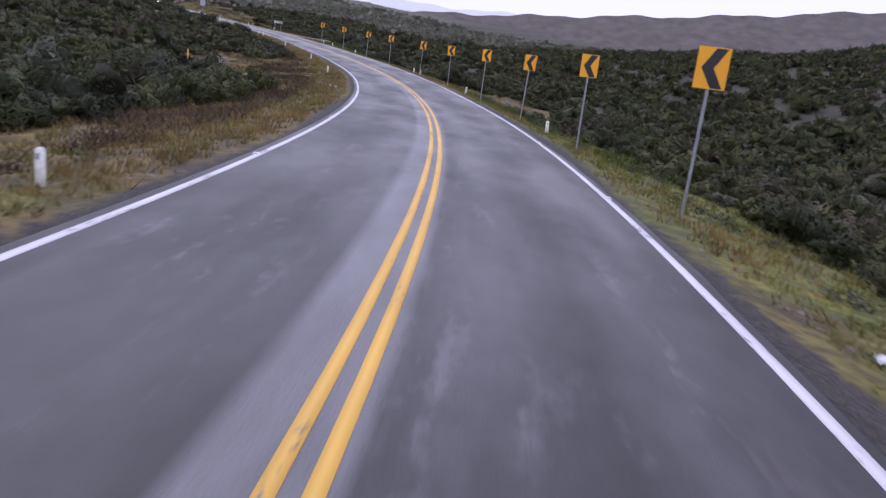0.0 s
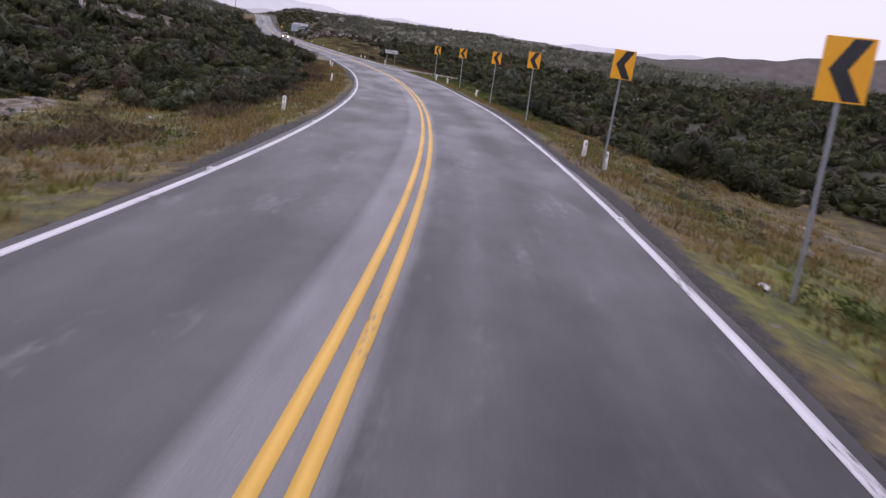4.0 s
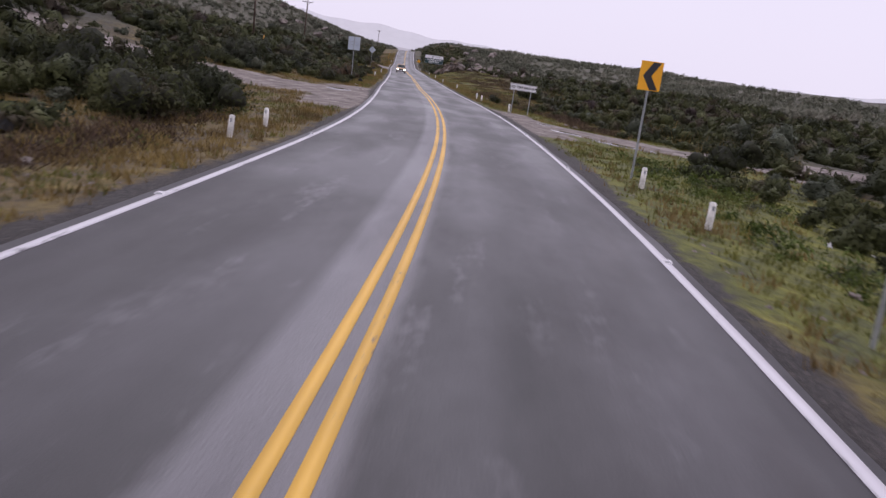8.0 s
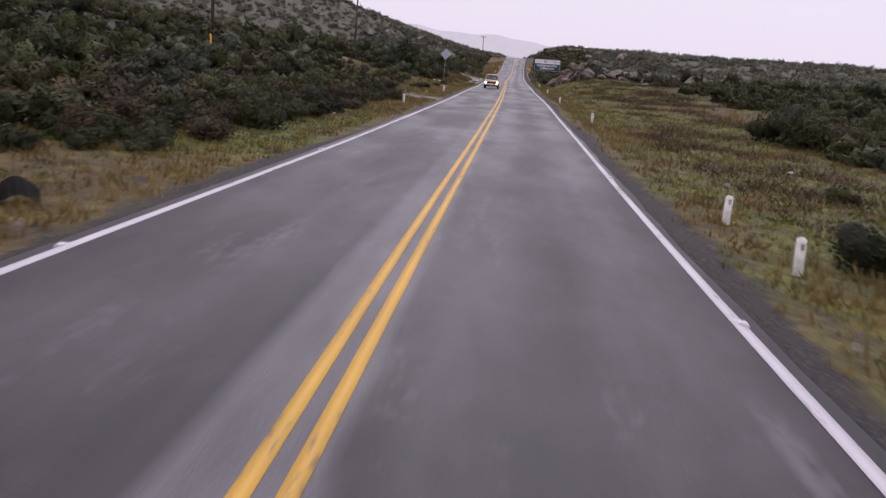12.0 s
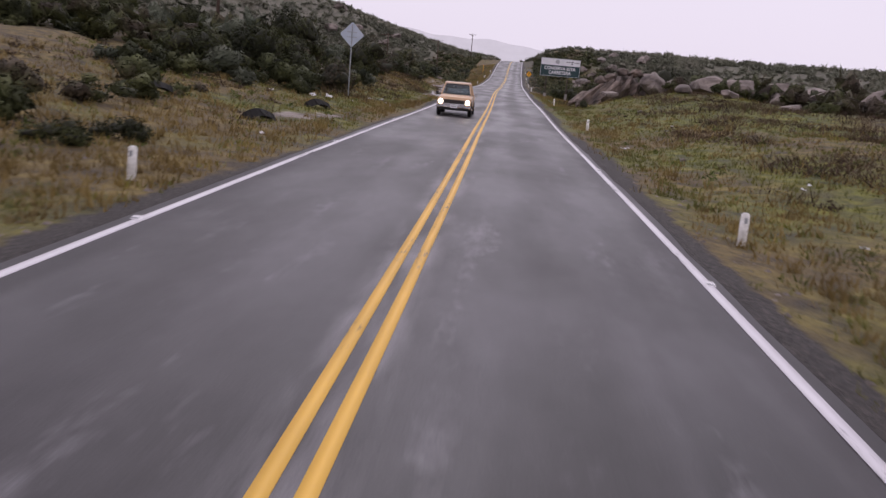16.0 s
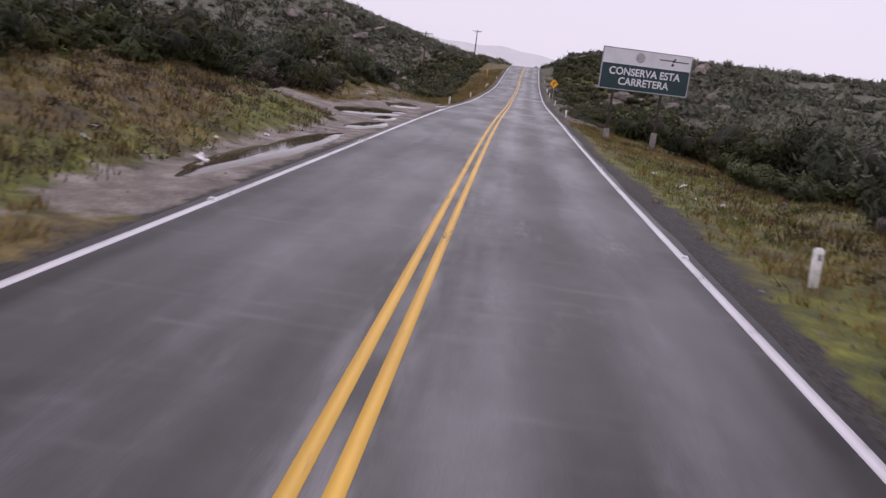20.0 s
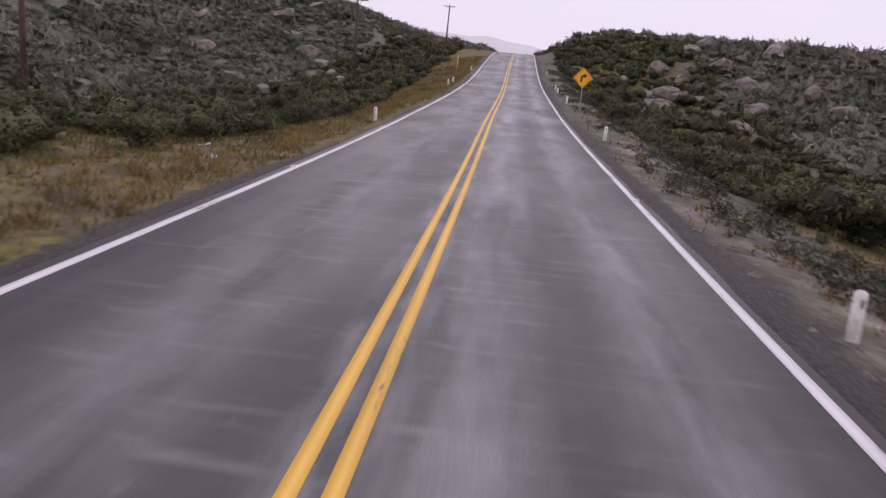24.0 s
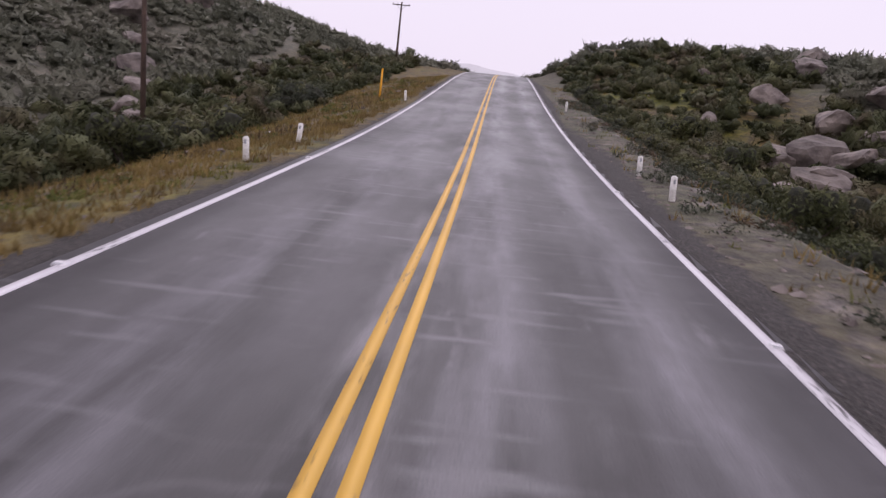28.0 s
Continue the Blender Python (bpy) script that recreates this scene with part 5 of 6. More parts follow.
def bush_mesh(name, seed, count, size, mat, squash=0.72, level=2, lumps=7):
    V, F = leaf_cloud(seed, count, size, squash, lumps)
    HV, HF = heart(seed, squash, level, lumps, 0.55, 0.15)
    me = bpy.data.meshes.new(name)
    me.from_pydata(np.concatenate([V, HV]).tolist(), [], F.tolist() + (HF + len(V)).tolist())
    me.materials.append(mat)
    # second slot paints the inner shade on the heart's faces
    me.materials.append(M_HEART_SHADE)
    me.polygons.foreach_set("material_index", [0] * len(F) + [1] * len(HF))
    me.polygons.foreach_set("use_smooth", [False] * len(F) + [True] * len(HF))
    return me


def stem_mesh(seed):
    r = random.Random(seed)
    bms = []
    for i in range(6):
        a = r.uniform(0, 6.28)
        bms.append(rod(0.035, 0.012, r.uniform(0.5, 0.8), (0.06 * math.cos(a), 0.06 * math.sin(a), -0.06), 5, (r.uniform(15, 50), 0, math.degrees(a) + 90)))
    bm = merge(*bms)
    me = bpy.data.meshes.new("stems")
    bm.to_mesh(me)
    bm.free()
    me.materials.append(M_TWIG)
    return me


LEAVES_OLIVE = [bush_mesh("bush", 40 + i, 1600, 0.094, M_OLIVE_HAZED, 0.8 if i % 2 else 0.65, lumps=6 + i) for i in range(4)]
LEAVES = [bush_mesh("bush", 20 + i, 1600, 0.094, M_LEAF if i < 5 else M_LEAF_GREY if i < 7 else M_LEAF_DRY if i < 8 else M_DEAD, 0.8 if i % 3 else 0.62, lumps=6 + i % 4) for i in range(9)]
STEMS = [stem_mesh(i) for i in range(3)]


def cover(s, o):
    """How thickly brush grows, 0 to 1."""
    a = abs(o)
    if tracks(np.array([s]), np.array([o]))[0] > 0.15:
        return 0.0
    clump = noise.noise(Vector((s * 0.11, o * 0.11, 3.0))) + 0.5 * noise.noise(Vector((s * 0.27, o * 0.27, 9.0)))
    if o < 0:
        edge = 9.5 if s < 45 else 16.6 if s < 74 else 14.0 if s < 84 else 8.0 if s < 128 else 9.5 if s < 158 else 6.8 if s < 200 else 9.0 if s < 216 else 14.5 if s < 230 else 19 if s < 242 else 8.0 if s < 257 else 11.2 if s < 266 else 9.2 if s < 292 else 10.5 if s < 318 else 8.6 if s < 328 else 7.2 if s < 352 else 8.2 if s < 372 else 9.4
        gap = -0.38 if s < 128 else -0.6 if s < 200 else -0.3 if s < 221 else -0.1 if s < 243 else -0.4 if s < 330 else -0.3
    else:
        edge = 8.6 if s < 40 else 7.4 if s < 106 else 11.0 if s < 138 else 13.5 if s < 196 else 19 if s < 250 else 17 if s < 283 else 9.0 if s < 330 else 6.9
        gap = -0.5 if s < 132 else -0.3 if s < 283 else -0.65
        if 46 < s < 80 and a < 19 or 80 <= s < 98 and a < 11:
            return 0.0
    if a < edge:
        return 0.0
    return 1.0 if clump > gap else 0.06


bush_rng = random.Random(31)
spots = []
cells = {}


def try_bush(s, o, r):
    key = (int(s // 3), int(o // 3))
    for i in (-1, 0, 1):
        for j in (-1, 0, 1):
            for (s2, o2, r2) in cells.get((key[0] + i, key[1] + j), ()):
                if (s - s2) ** 2 + (o - o2) ** 2 < (0.62 * (r + r2)) ** 2:
                    return False
    cells.setdefault(key, []).append((s, o, r))
    spots.append((s, o, r))
    return True


# the largest single bushes by the road: place and radius
for s, o, r in ((126.6, -7.0, 1.1), (124.3, -7.5, 1.2), (128.4, -7.8, 1.0), (121.8, -7.1, 1.0), (126, -9.4, 1.3), (243.2, -9.4, 1.2), (246.2, -9.6, 1.3), (249, -11.6, 1.6), (252.8, -14, 1.4), (251, -10.2, 1.1), (238, -11.2, 1.0), (240.5, -10.6, 1.2), (242, -12.5, 1.4), (236, -12.4, .8),
                (304, -13.6, 1.2), (308, -13.8, 1.7), (312, -13, 1.9), (309.5, -11.4, 1.1), (313.6, -11.4, 1.2), (318, -11.6, 1.4), (322, -10.6, 1.4), (315.6, -9.4, .7), (306.5, -11.2, 1.0), (311.4, -9.6, .6), (165, 9.6, .7), (167.9, 10.2, .8), (172, 13, .7), (161.5, 8.2, .6), (180, 15.5, .7), (186, 18, 1.5), (192, 20, 1.6),
                (206, 17.5, .8), (226, 19, 1.5), (230, 23, 1.6), (222, 26, 1.7), (218, 18.5, 1.0), (394.6, -12.3, 1.3), (364, -9.6, .9), (355, -10.5, 1.2), (349, -11, 1.5), (341, -10.5, 1.3), (367, 9, 1.2), (384.3, 15.5, 1.7), (379, 13.5, 1.6), (372, 10, 1.1), (361, 9.2, 1.1),
                (41, 12.3, 1.4), (44.7, 21.5, 2.0), (38.6, 28, 1.8), (23.1, -12.5, 1.1), (25.5, -10.6, 1.0), (28.5, -11.2, 1.1), (20, -11.8, .9), (31.5, -10.8, 1.0), (72.6, -18.4, 2.0), (66.2, -19.0, 1.6), (58.5, -18.6, 1.4), (24.2, -8.6, .95), (27, -8.4, 1.05), (29.6, -8.4, .9), (32, -8.0, 1.05), (34.3, -7.8, .9), (37, -9.0, .9), (57.8, 16.8, .7), (232.6, -10.6, .8), (222.2, -6.9, .5), (223.7, -6.5, .5), (243.8, -8.7, 1.0), (262.6, 12.4, 1.0), (260.8, 14.9, .9), (264.8, 14.2, 1.3), (259.6, 16.9, .9), (263, 17.6, 1.4), (279, 11.5, 1.3), (283, 12, 1.6), (287.5, 12.5, 1.7), (291.5, 12, 1.6), (295.5, 12.5, 1.7), (281, 15, 1.7), (286, 16, 1.8), (276.5, 14.5, 1.4), (299.5, 11.5, 1.5), (304.8, 9.8, 1.7), (307.6, 8.7, 2.0), (310.6, 9.0, 1.8), (314.0, 9.2, 1.5), (303.5, 12.8, 1.6), (307.5, 12.2, 1.6), (267.5, 10.6, 1.2), (268.5, 13.5, 1.4), (270.2, 8.4, 1.2), (272.5, 8.0, 1.4), (275, 8.6, 1.5), (277.5, 8.8, 1.4), (266, 16.5, 1.5), (264.2, 20, 1.4), (261.8, 6.2, .45), (264.4, 6.4, .5), (262, 24, 1.5), (259, 28, 1.6), (168.6, 6.4, .55), (177, 9, .5), 
                (34.5, -11.0, .9), (37, -10.6, 1.0), (40, -11.2, 1.2), (43.5, -12, 1.1), (47, -13, 1.2), (16, -12.5, 1.0), (12, -13.5, 1.1)):
    try_bush(s, o, r)
low_rng = random.Random(57)
for s0, s1, o0, o1, count in ((158, 205, -9, -5.9, 240), (158, 205, -11, -7, 80), (76, 103, -11, -6.6, 130), (180, 208, -10, -7.2, 60), (211.5, 224, -14, -8.5, 55), (222, 242, -13, -8.5, 14), (146, 175, 10.5, 15, 45), (108, 130, 8.5, 13, 50)):
    for i in range(count):
        try_bush(low_rng.uniform(s0, s1), low_rng.uniform(o0, o1), low_rng.uniform(0.35, 0.8))
for i in range(30000):
    s, side = bush_rng.uniform(-6, 450), bush_rng.choice((-1, 1))
    o = side * (6 + 44 * bush_rng.random() ** 1.7)
    if bush_rng.random() < cover(s, o):
        big = 1.3 if (240 < s < 330 and o < 0) or (285 < s < 340 and o > 0) else 1.0
        try_bush(s, o, big * (0.5 + 1.0 * bush_rng.random() ** 1.6) * (0.8 if abs(o) < 10 else 1.0))
spots.sort(key=lambda q: abs(q[1]) - 6 * (q[2] > 1.25) + (0 if 0 <= q[0] <= 420 else 30))
NEAR = 300
for k, (s, o, r) in enumerate(spots[:NEAR]):
    dry = r < 0.75 and bush_rng.random() < (0.4 if 245 < s < 285 and o < 0 else 0.3 if 155 < s < 245 else 0.12)
    pick = 7 + k % 2 if dry else (5 + k % 2 if bush_rng.random() < 0.1 else k % 5)
    olive = s > 305 and pick < 5
    ob = new("bush", LEAVES_OLIVE[k % 4] if olive else LEAVES[pick])
    x, y, z = spot(s, o)
    tall = r * bush_rng.uniform(0.85, 1.25)
    ob.matrix_world = pose(x, y, z - 0.03, 0, 0, bush_rng.uniform(0, 360)) @ Matrix.Diagonal((r, r, tall, 1))
    kind = "dry brown leafless brush" if dry else "grey-green sage bush" if pick in (5, 6) else "olive-brown scrub bush" if olive else "dark green chaparral bush"
    size = "low " if tall < 0.7 else "tall " if tall > 1.25 else ""
    tagged(ob, size + kind + " growing on the roadside slope", "bush", "roadside bushes")
    st = new("stems", STEMS[k % 3])
    st.parent = ob


def brush_field(name, rows, count, size, mat, label, seed, squash=0.72, hearts=True, lumps=5):
    """Many bushes as one mesh."""
    forms = []
    for i in range(6):
        V, F = leaf_cloud(seed + i, count, size, squash, lumps)
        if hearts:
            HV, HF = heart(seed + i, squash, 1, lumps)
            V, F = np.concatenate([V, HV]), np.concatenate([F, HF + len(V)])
        forms.append((V, F))
    vs, fs, base = [], [], 0
    r = random.Random(seed)
    for s, o, rad in rows:
        V, F = forms[r.randrange(6)]
        a = r.uniform(0, 6.28)
        c, sn = math.cos(a), math.sin(a)
        P = np.stack([(V[:, 0] * c - V[:, 1] * sn) * rad, (V[:, 0] * sn + V[:, 1] * c) * rad, V[:, 2] * rad * r.uniform(0.8, 1.2)], -1)
        P += np.array(spot(s, o, -0.05))
        vs.append(P)
        fs.append(F + base)
        base += len(P)
    if not vs:
        return None
    V, F = np.concatenate(vs).astype(np.float32), np.concatenate(fs).astype(np.int32)
    me = bpy.data.meshes.new(name)
    me.vertices.add(len(V))
    me.vertices.foreach_set("co", V.ravel())
    me.loops.add(F.size)
    me.loops.foreach_set("vertex_index", F.ravel())
    me.polygons.add(len(F))
    me.polygons.foreach_set("loop_start", np.arange(0, F.size, 3, dtype=np.int32))
    me.update(calc_edges=True)
    me.materials.append(mat)
    return tagged(new(name, me), label, "brush", kind="stuff")


rest = spots[NEAR:]
mid = [q for q in rest if abs(q[1]) < 24]
back = [q for q in rest if abs(q[1]) >= 24 and q[0] < 315]
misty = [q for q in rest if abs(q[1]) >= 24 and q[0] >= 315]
for lo, hi, count, size, seed in ((0, 14, 260, 0.15, 200), (14, 24, 78, 0.26, 220)):
    belt = [q for q in mid if lo <= abs(q[1]) < hi]
    brush_field("brush", [q for q in belt if q[0] >= 305], count, size, M_OLIVE_HAZED, "olive-brown scrub on the slopes near the crest", seed + 6)
    belt = [q for q in belt if q[0] < 305]
    brush_field("brush", [q for i, q in enumerate(belt) if i % 12], count, size, M_LEAF, "dense dark green chaparral brush", seed)
    brush_field("brush", belt[0::12], count, size, M_LEAF_GREY, "grey-green sage brush among the chaparral", seed + 12)
brush_field("brush", back, 38, 0.38, M_LEAF, "dense dark chaparral on the slopes behind", 240, lumps=3)
# brush below the crest takes the leaf colour that has haze painted in
brush_field("brush", misty, 46, 0.34, M_HAZE_SCRUB, "scrub on the slopes below the crest, greyed by painted-in haze", 250, 0.55, lumps=3)
far = []
for i in range(13000):
    s, o = bush_rng.uniform(-28, 552), bush_rng.choice((-1, 1)) * bush_rng.uniform(40, 119)
    if noise.noise(Vector((s * 0.03, o * 0.03, 7))) > -0.45:
        far.append((s, o, bush_rng.uniform(0.8, 1.9)))
for i in range(2600):
    s, o = bush_rng.uniform(300, 455), bush_rng.choice((-1, 1)) * bush_rng.uniform(24, 48)
    far.append((s, o, bush_rng.uniform(0.7, 1.6)))
for i in range(2600):
    s, o = bush_rng.uniform(-20, 170), bush_rng.uniform(32, 110)
    far.append((s, o, bush_rng.uniform(0.8, 1.8)))
for i in range(1500):
    s, o = bush_rng.uniform(450, 552), bush_rng.choice((-1, 1)) * bush_rng.uniform(6, 42)
    far.append((s, o, bush_rng.uniform(0.7, 1.5)))
brush_field("far_brush", [q for q in far if q[0] < 300 and (abs(q[1]) < 58 or q[0] < 170 and q[1] > 0)], 15, 0.54, M_LEAF, "dark brush covering the hillsides", 260, 0.55, lumps=1)
# distant slopes: haze comes from the paled leaf colour
brush_field("far_brush", [q for q in far if q[0] >= 300 or (abs(q[1]) >= 58 and not (q[0] < 170 and q[1] > 0))], 15, 0.54, M_HAZE_SCRUB, "far hillside scrub with haze put into its pale colour", 280, 0.45, lumps=1)


# ---- grass on the verges ----
def grass(name, rows, mat, label, seed, tall, per=9, wide=0.10, lean=0.35):
    r = np.random.RandomState(seed)
    rows = np.array(rows)
    n = len(rows)
    base = land(rows[:, 0], rows[:, 1])
    P = np.repeat(base, per, 0)
    P[:, :2] += r.normal(0, wide, (n * per, 2))
    P[:, 2] -= 0.03
    a = r.uniform(0, 6.283, n * per)
    h = tall * r.uniform(0.5, 1.3, n * per) * np.repeat(r.uniform(0.6, 1.3, n), per)
    side = np.stack([np.cos(a), np.sin(a), 0 * a], -1) * (0.012 + 0.012 * r.rand(n * per))[:, None]
    tip = P + np.stack([r.normal(0, lean, n * per) * h, r.normal(0, lean, n * per) * h, h], -1)
    V = np.stack([P - side, P + side, tip], 1).reshape(-1, 3).astype(np.float32)
    F = np.arange(len(V), dtype=np.int32)
    me = bpy.data.meshes.new(name)
    me.vertices.add(len(V))
    me.vertices.foreach_set("co", V.ravel())
    me.loops.add(len(F))
    me.loops.foreach_set("vertex_index", F)
    me.polygons.add(len(F) // 3)
    me.polygons.foreach_set("loop_start", np.arange(0, len(F), 3, dtype=np.int32))
    me.update(calc_edges=True)
    me.materials.append(mat)
    return tagged(new(name, me), label, "grass", kind="stuff")


grass_rng = np.random.RandomState(8)
TUFTS = 90000
gs = grass_rng.uniform(-8, 430, TUFTS)
go = grass_rng.choice([-1, 1], TUFTS) * (3.95 + 12 * grass_rng.rand(TUFTS) ** 1.6)
keep = tracks(gs, go) < 0.25 + 0.35 * (grass_rng.rand(TUFTS) < 0.4)
keep &= grass_rng.rand(TUFTS) < np.clip((np.abs(go) - np.where(go < 0, 3.8, 4.1)) / 0.8, 0.06, 1)
keep &= ~((gs > 312) & (go > 0) & (grass_rng.rand(TUFTS) < 0.8))
gs, go = gs[keep], go[keep]
lush = 0.5 + 1.6 * (lushness(gs, go) - 0.45) + 0.75 * np.sin(gs * 0.37 + go) * np.sin(go * 0.9 + gs * 0.13) + 0.35 * np.sin(gs * 0.9 - go * 1.3)
is_green = grass_rng.rand(len(gs)) < np.clip(lush, 0.05, 0.9)
grass("straw_grass", np.stack([gs[~is_green], go[~is_green]], -1), M_STRAW, "dry straw-coloured verge grass", 1, 0.19)
grass("green_grass", np.stack([gs[is_green], go[is_green]], -1), M_GRASS, "short green verge grass", 2, 0.13)


# ---- weeds and loose stones on the verges ----
weed_rng = random.Random(19)


def weeds(count, regions, lo, hi):
    rows = []
    for i in range(count):
        s0, s1, o0, o1 = weed_rng.choice(regions)
        s, o = weed_rng.uniform(s0, s1), weed_rng.uniform(o0, o1)
        if tracks(np.array([s]), np.array([o]))[0] < 0.62 and noise.noise(Vector((s * 0.22, o * 0.3, 5.0))) > -0.1:
            rows.append((s, o, weed_rng.uniform(lo, hi)))
    return rows


EVERYWHERE = [(0, 130, 5.4, 9), (0, 130, -9, -5.2), (160, 290, 5.2, 14), (160, 290, -12, -5.2), (290, 425, 4.8, 8), (315, 425, -9, -5)]
BANK_PATCHES = [(246, 291, -11.5, -5.6), (246, 291, -11.5, -5.6), (225, 268, 7, 17), (0, 60, -11, -6), (262, 290, 6, 12), (195, 245, -16, -6)]
brush_field("green_weeds", weeds(2200, EVERYWHERE[:4] + EVERYWHERE[5:], 0.10, 0.28), 44, 0.22, M_WEED, "low green leafy weeds in the verge", 300, 0.55, False)
brush_field("green_weeds", weeds(420, [(18, 62, 5.6, 8.6), (18, 62, 5.4, 7.4), (112, 132, 6, 10), (86, 106, 5.6, 7.2)], 0.2, 0.46), 90, 0.16, M_WEED, "leafy bright green weed clumps on the verge", 305, 0.7, False)
dry_rows = [(s, o) for s, o, r in weeds(1800, BANK_PATCHES + EVERYWHERE[5:], 0.1, 0.2)]
grass("dry_weeds", dry_rows, M_LEAF_DRY, "dry brown weed stalks on the bank and verge", 310, 0.3, 14, 0.3)
brush_field("dry_weeds", weeds(1900, BANK_PATCHES + EVERYWHERE[4:5] * 2, 0.12, 0.34), 60, 0.2, M_LEAF_DRY, "low matted brown weeds on the bank", 315, 0.45, False)
dead_rows = [(s, o) for s, o, r in weeds(4600, [(30, 85, -9, -6.0), (30, 85, -12, -6.2), (8, 40, -9, -6), (85, 125, -7.5, -5.6), (147, 164, 8.5, 11.5), (215, 262, 8, 18), (222, 262, 10, 20), (200, 240, 9, 16), (165, 200, 6.5, 12)], 0.2, 0.5)]
grass("dead_weeds", dead_rows, M_DEAD, "knee-high brown dead weeds in the grass", 317, 0.27, 20, 0.36, 0.75)
brush_field("grey_weeds", weeds(2000, [(315, 425, 4.5, 8.0), (315, 425, 5.2, 8.0), (0, 130, 6, 10)], 0.12, 0.38), 80, 0.17, M_LEAF_GREY, "small grey-green sage tufts on the verge", 320, 0.6, False)

brush_field("low_scrub", weeds(620, [(14, 84, -14, -6.2), (30, 66, -16, -9)], 0.14, 0.42), 90, 0.18, M_LEAF, "low dark scrub tufts dotted over the grass", 325, 0.6, False)


def stones(rows, seed):
    r = random.Random(seed)
    V, F = [], []
    for s, o, rad in rows:
        x, y, z = spot(s, o)
        ring = [(x + rad * r.uniform(.7, 1.2) * math.cos(a), y + rad * r.uniform(.7, 1.2) * math.sin(a), z + rad * r.uniform(-.15, .2)) for a in (0.3, 1.5, 2.8, 4.0, 5.3)]
        k = len(V)
        V += ring + [(x + rad * r.uniform(-.3, .3), y + rad * r.uniform(-.3, .3), z + rad * r.uniform(.45, .8))]
        F += [(k + i, k + (i + 1) % 5, k + 5) for i in range(5)]
    ob = raw_mesh("verge_stones", V, F, M_ROCK)
    return tagged(ob, "loose pale stones and gravel along the road edge", "gravel", kind="stuff")


chips = []
for i in range(5200):
    s = weed_rng.uniform(-4, 425) if i < 3200 else weed_rng.uniform(312, 425)
    side = 1 if i >= 3200 or weed_rng.random() < 0.5 else -1
    reach = abs(weed_rng.gauss(0, 0.6)) if i < 3200 else weed_rng.uniform(0, 3.5)
    chips.append((s, side * (4.0 + reach), weed_rng.uniform(0.015, 0.06) * (2.2 if i > 4700 else 1)))
stones(chips, 4)


stalk_rng = random.Random(3)
stalk_rows = [(stalk_rng.uniform(140, 215), stalk_rng.uniform(14, 19)) for _ in range(260)]
grass("dry_stalks", stalk_rows, M_STRAW, "tall pale dry stalks standing among the bushes", 330, 0.9, 7, 0.22)


# ---- thin open trees over the pull-off ----
def open_tree(s, o, tall, seed):
    r = random.Random(seed)
    root = thing("tree", spot(s, o), r.uniform(0, 360), label="thin dark open-crowned tree above the bank", category="tree", group="thin roadside trees")
    trunk = rod(0.09, 0.05, tall * 0.55, (0, 0, -0.1), 8, (r.uniform(-8, 8), r.uniform(-8, 8), 0))
    part("trunk", trunk, M_TWIG, root, "slender bare trunk", True)
    V, F, base = [], [], 0
    for k in range(6):
        a, reach = k * 1.05 + r.uniform(-.3, .3), r.uniform(.4, 1.0) * tall * 0.28
        zc = tall * r.uniform(0.55, 0.95)
        tip = Vector((reach * math.cos(a), reach * math.sin(a), zc))
        foot = Vector((0, 0, tall * 0.42))
        way = tip - foot
        limb = rod(0.04, 0.015, way.length, (0, 0, 0), 6)
        limb.transform(Matrix.Translation(foot) @ way.to_track_quat("Z", "Y").to_matrix().to_4x4())
        part("limb", limb, M_TWIG, root)
        lv, lf = leaf_cloud(seed * 10 + k, 260, 0.09, 0.75, 4)
        size = r.uniform(0.42, 0.62) * tall / 4
        V.append(lv * size + np.array(tip) - np.array([0, 0, 0.3 * size]))
        F.append(lf + base)
        base += len(lv)
    me = bpy.data.meshes.new("crown")
    me.from_pydata(np.concatenate(V).tolist(), [], np.concatenate(F).tolist())
    me.materials.append(M_LEAF)
    crown = new("crown", me)
    crown.parent = root
    return root


for s, o, tall, seed in ((303.5, -14.6, 4.6, 1), (306.2, -16.2, 4.2, 2), (299.8, -18, 3.8, 3), (287.5, -14.5, 3.6, 4)):
    open_tree(s, o, tall, seed)


# ---- puddles, litter, tyre scraps ----
def water_material():
    m, n, l, b = shade_nodes("puddle_water")
    co = n.new("ShaderNodeNewGeometry").outputs["Position"]
    l.new(ramp_of(n, l, noise_at(n, l, co, 0.8), [(0.3, (0.055, 0.042, 0.03)), (0.7, (0.10, 0.078, 0.058))]), b.inputs["Base Color"])
    b.inputs["Roughness"].default_value, b.inputs["IOR"].default_value = 0.04, 1.33
    return m


M_WATER = water_material()


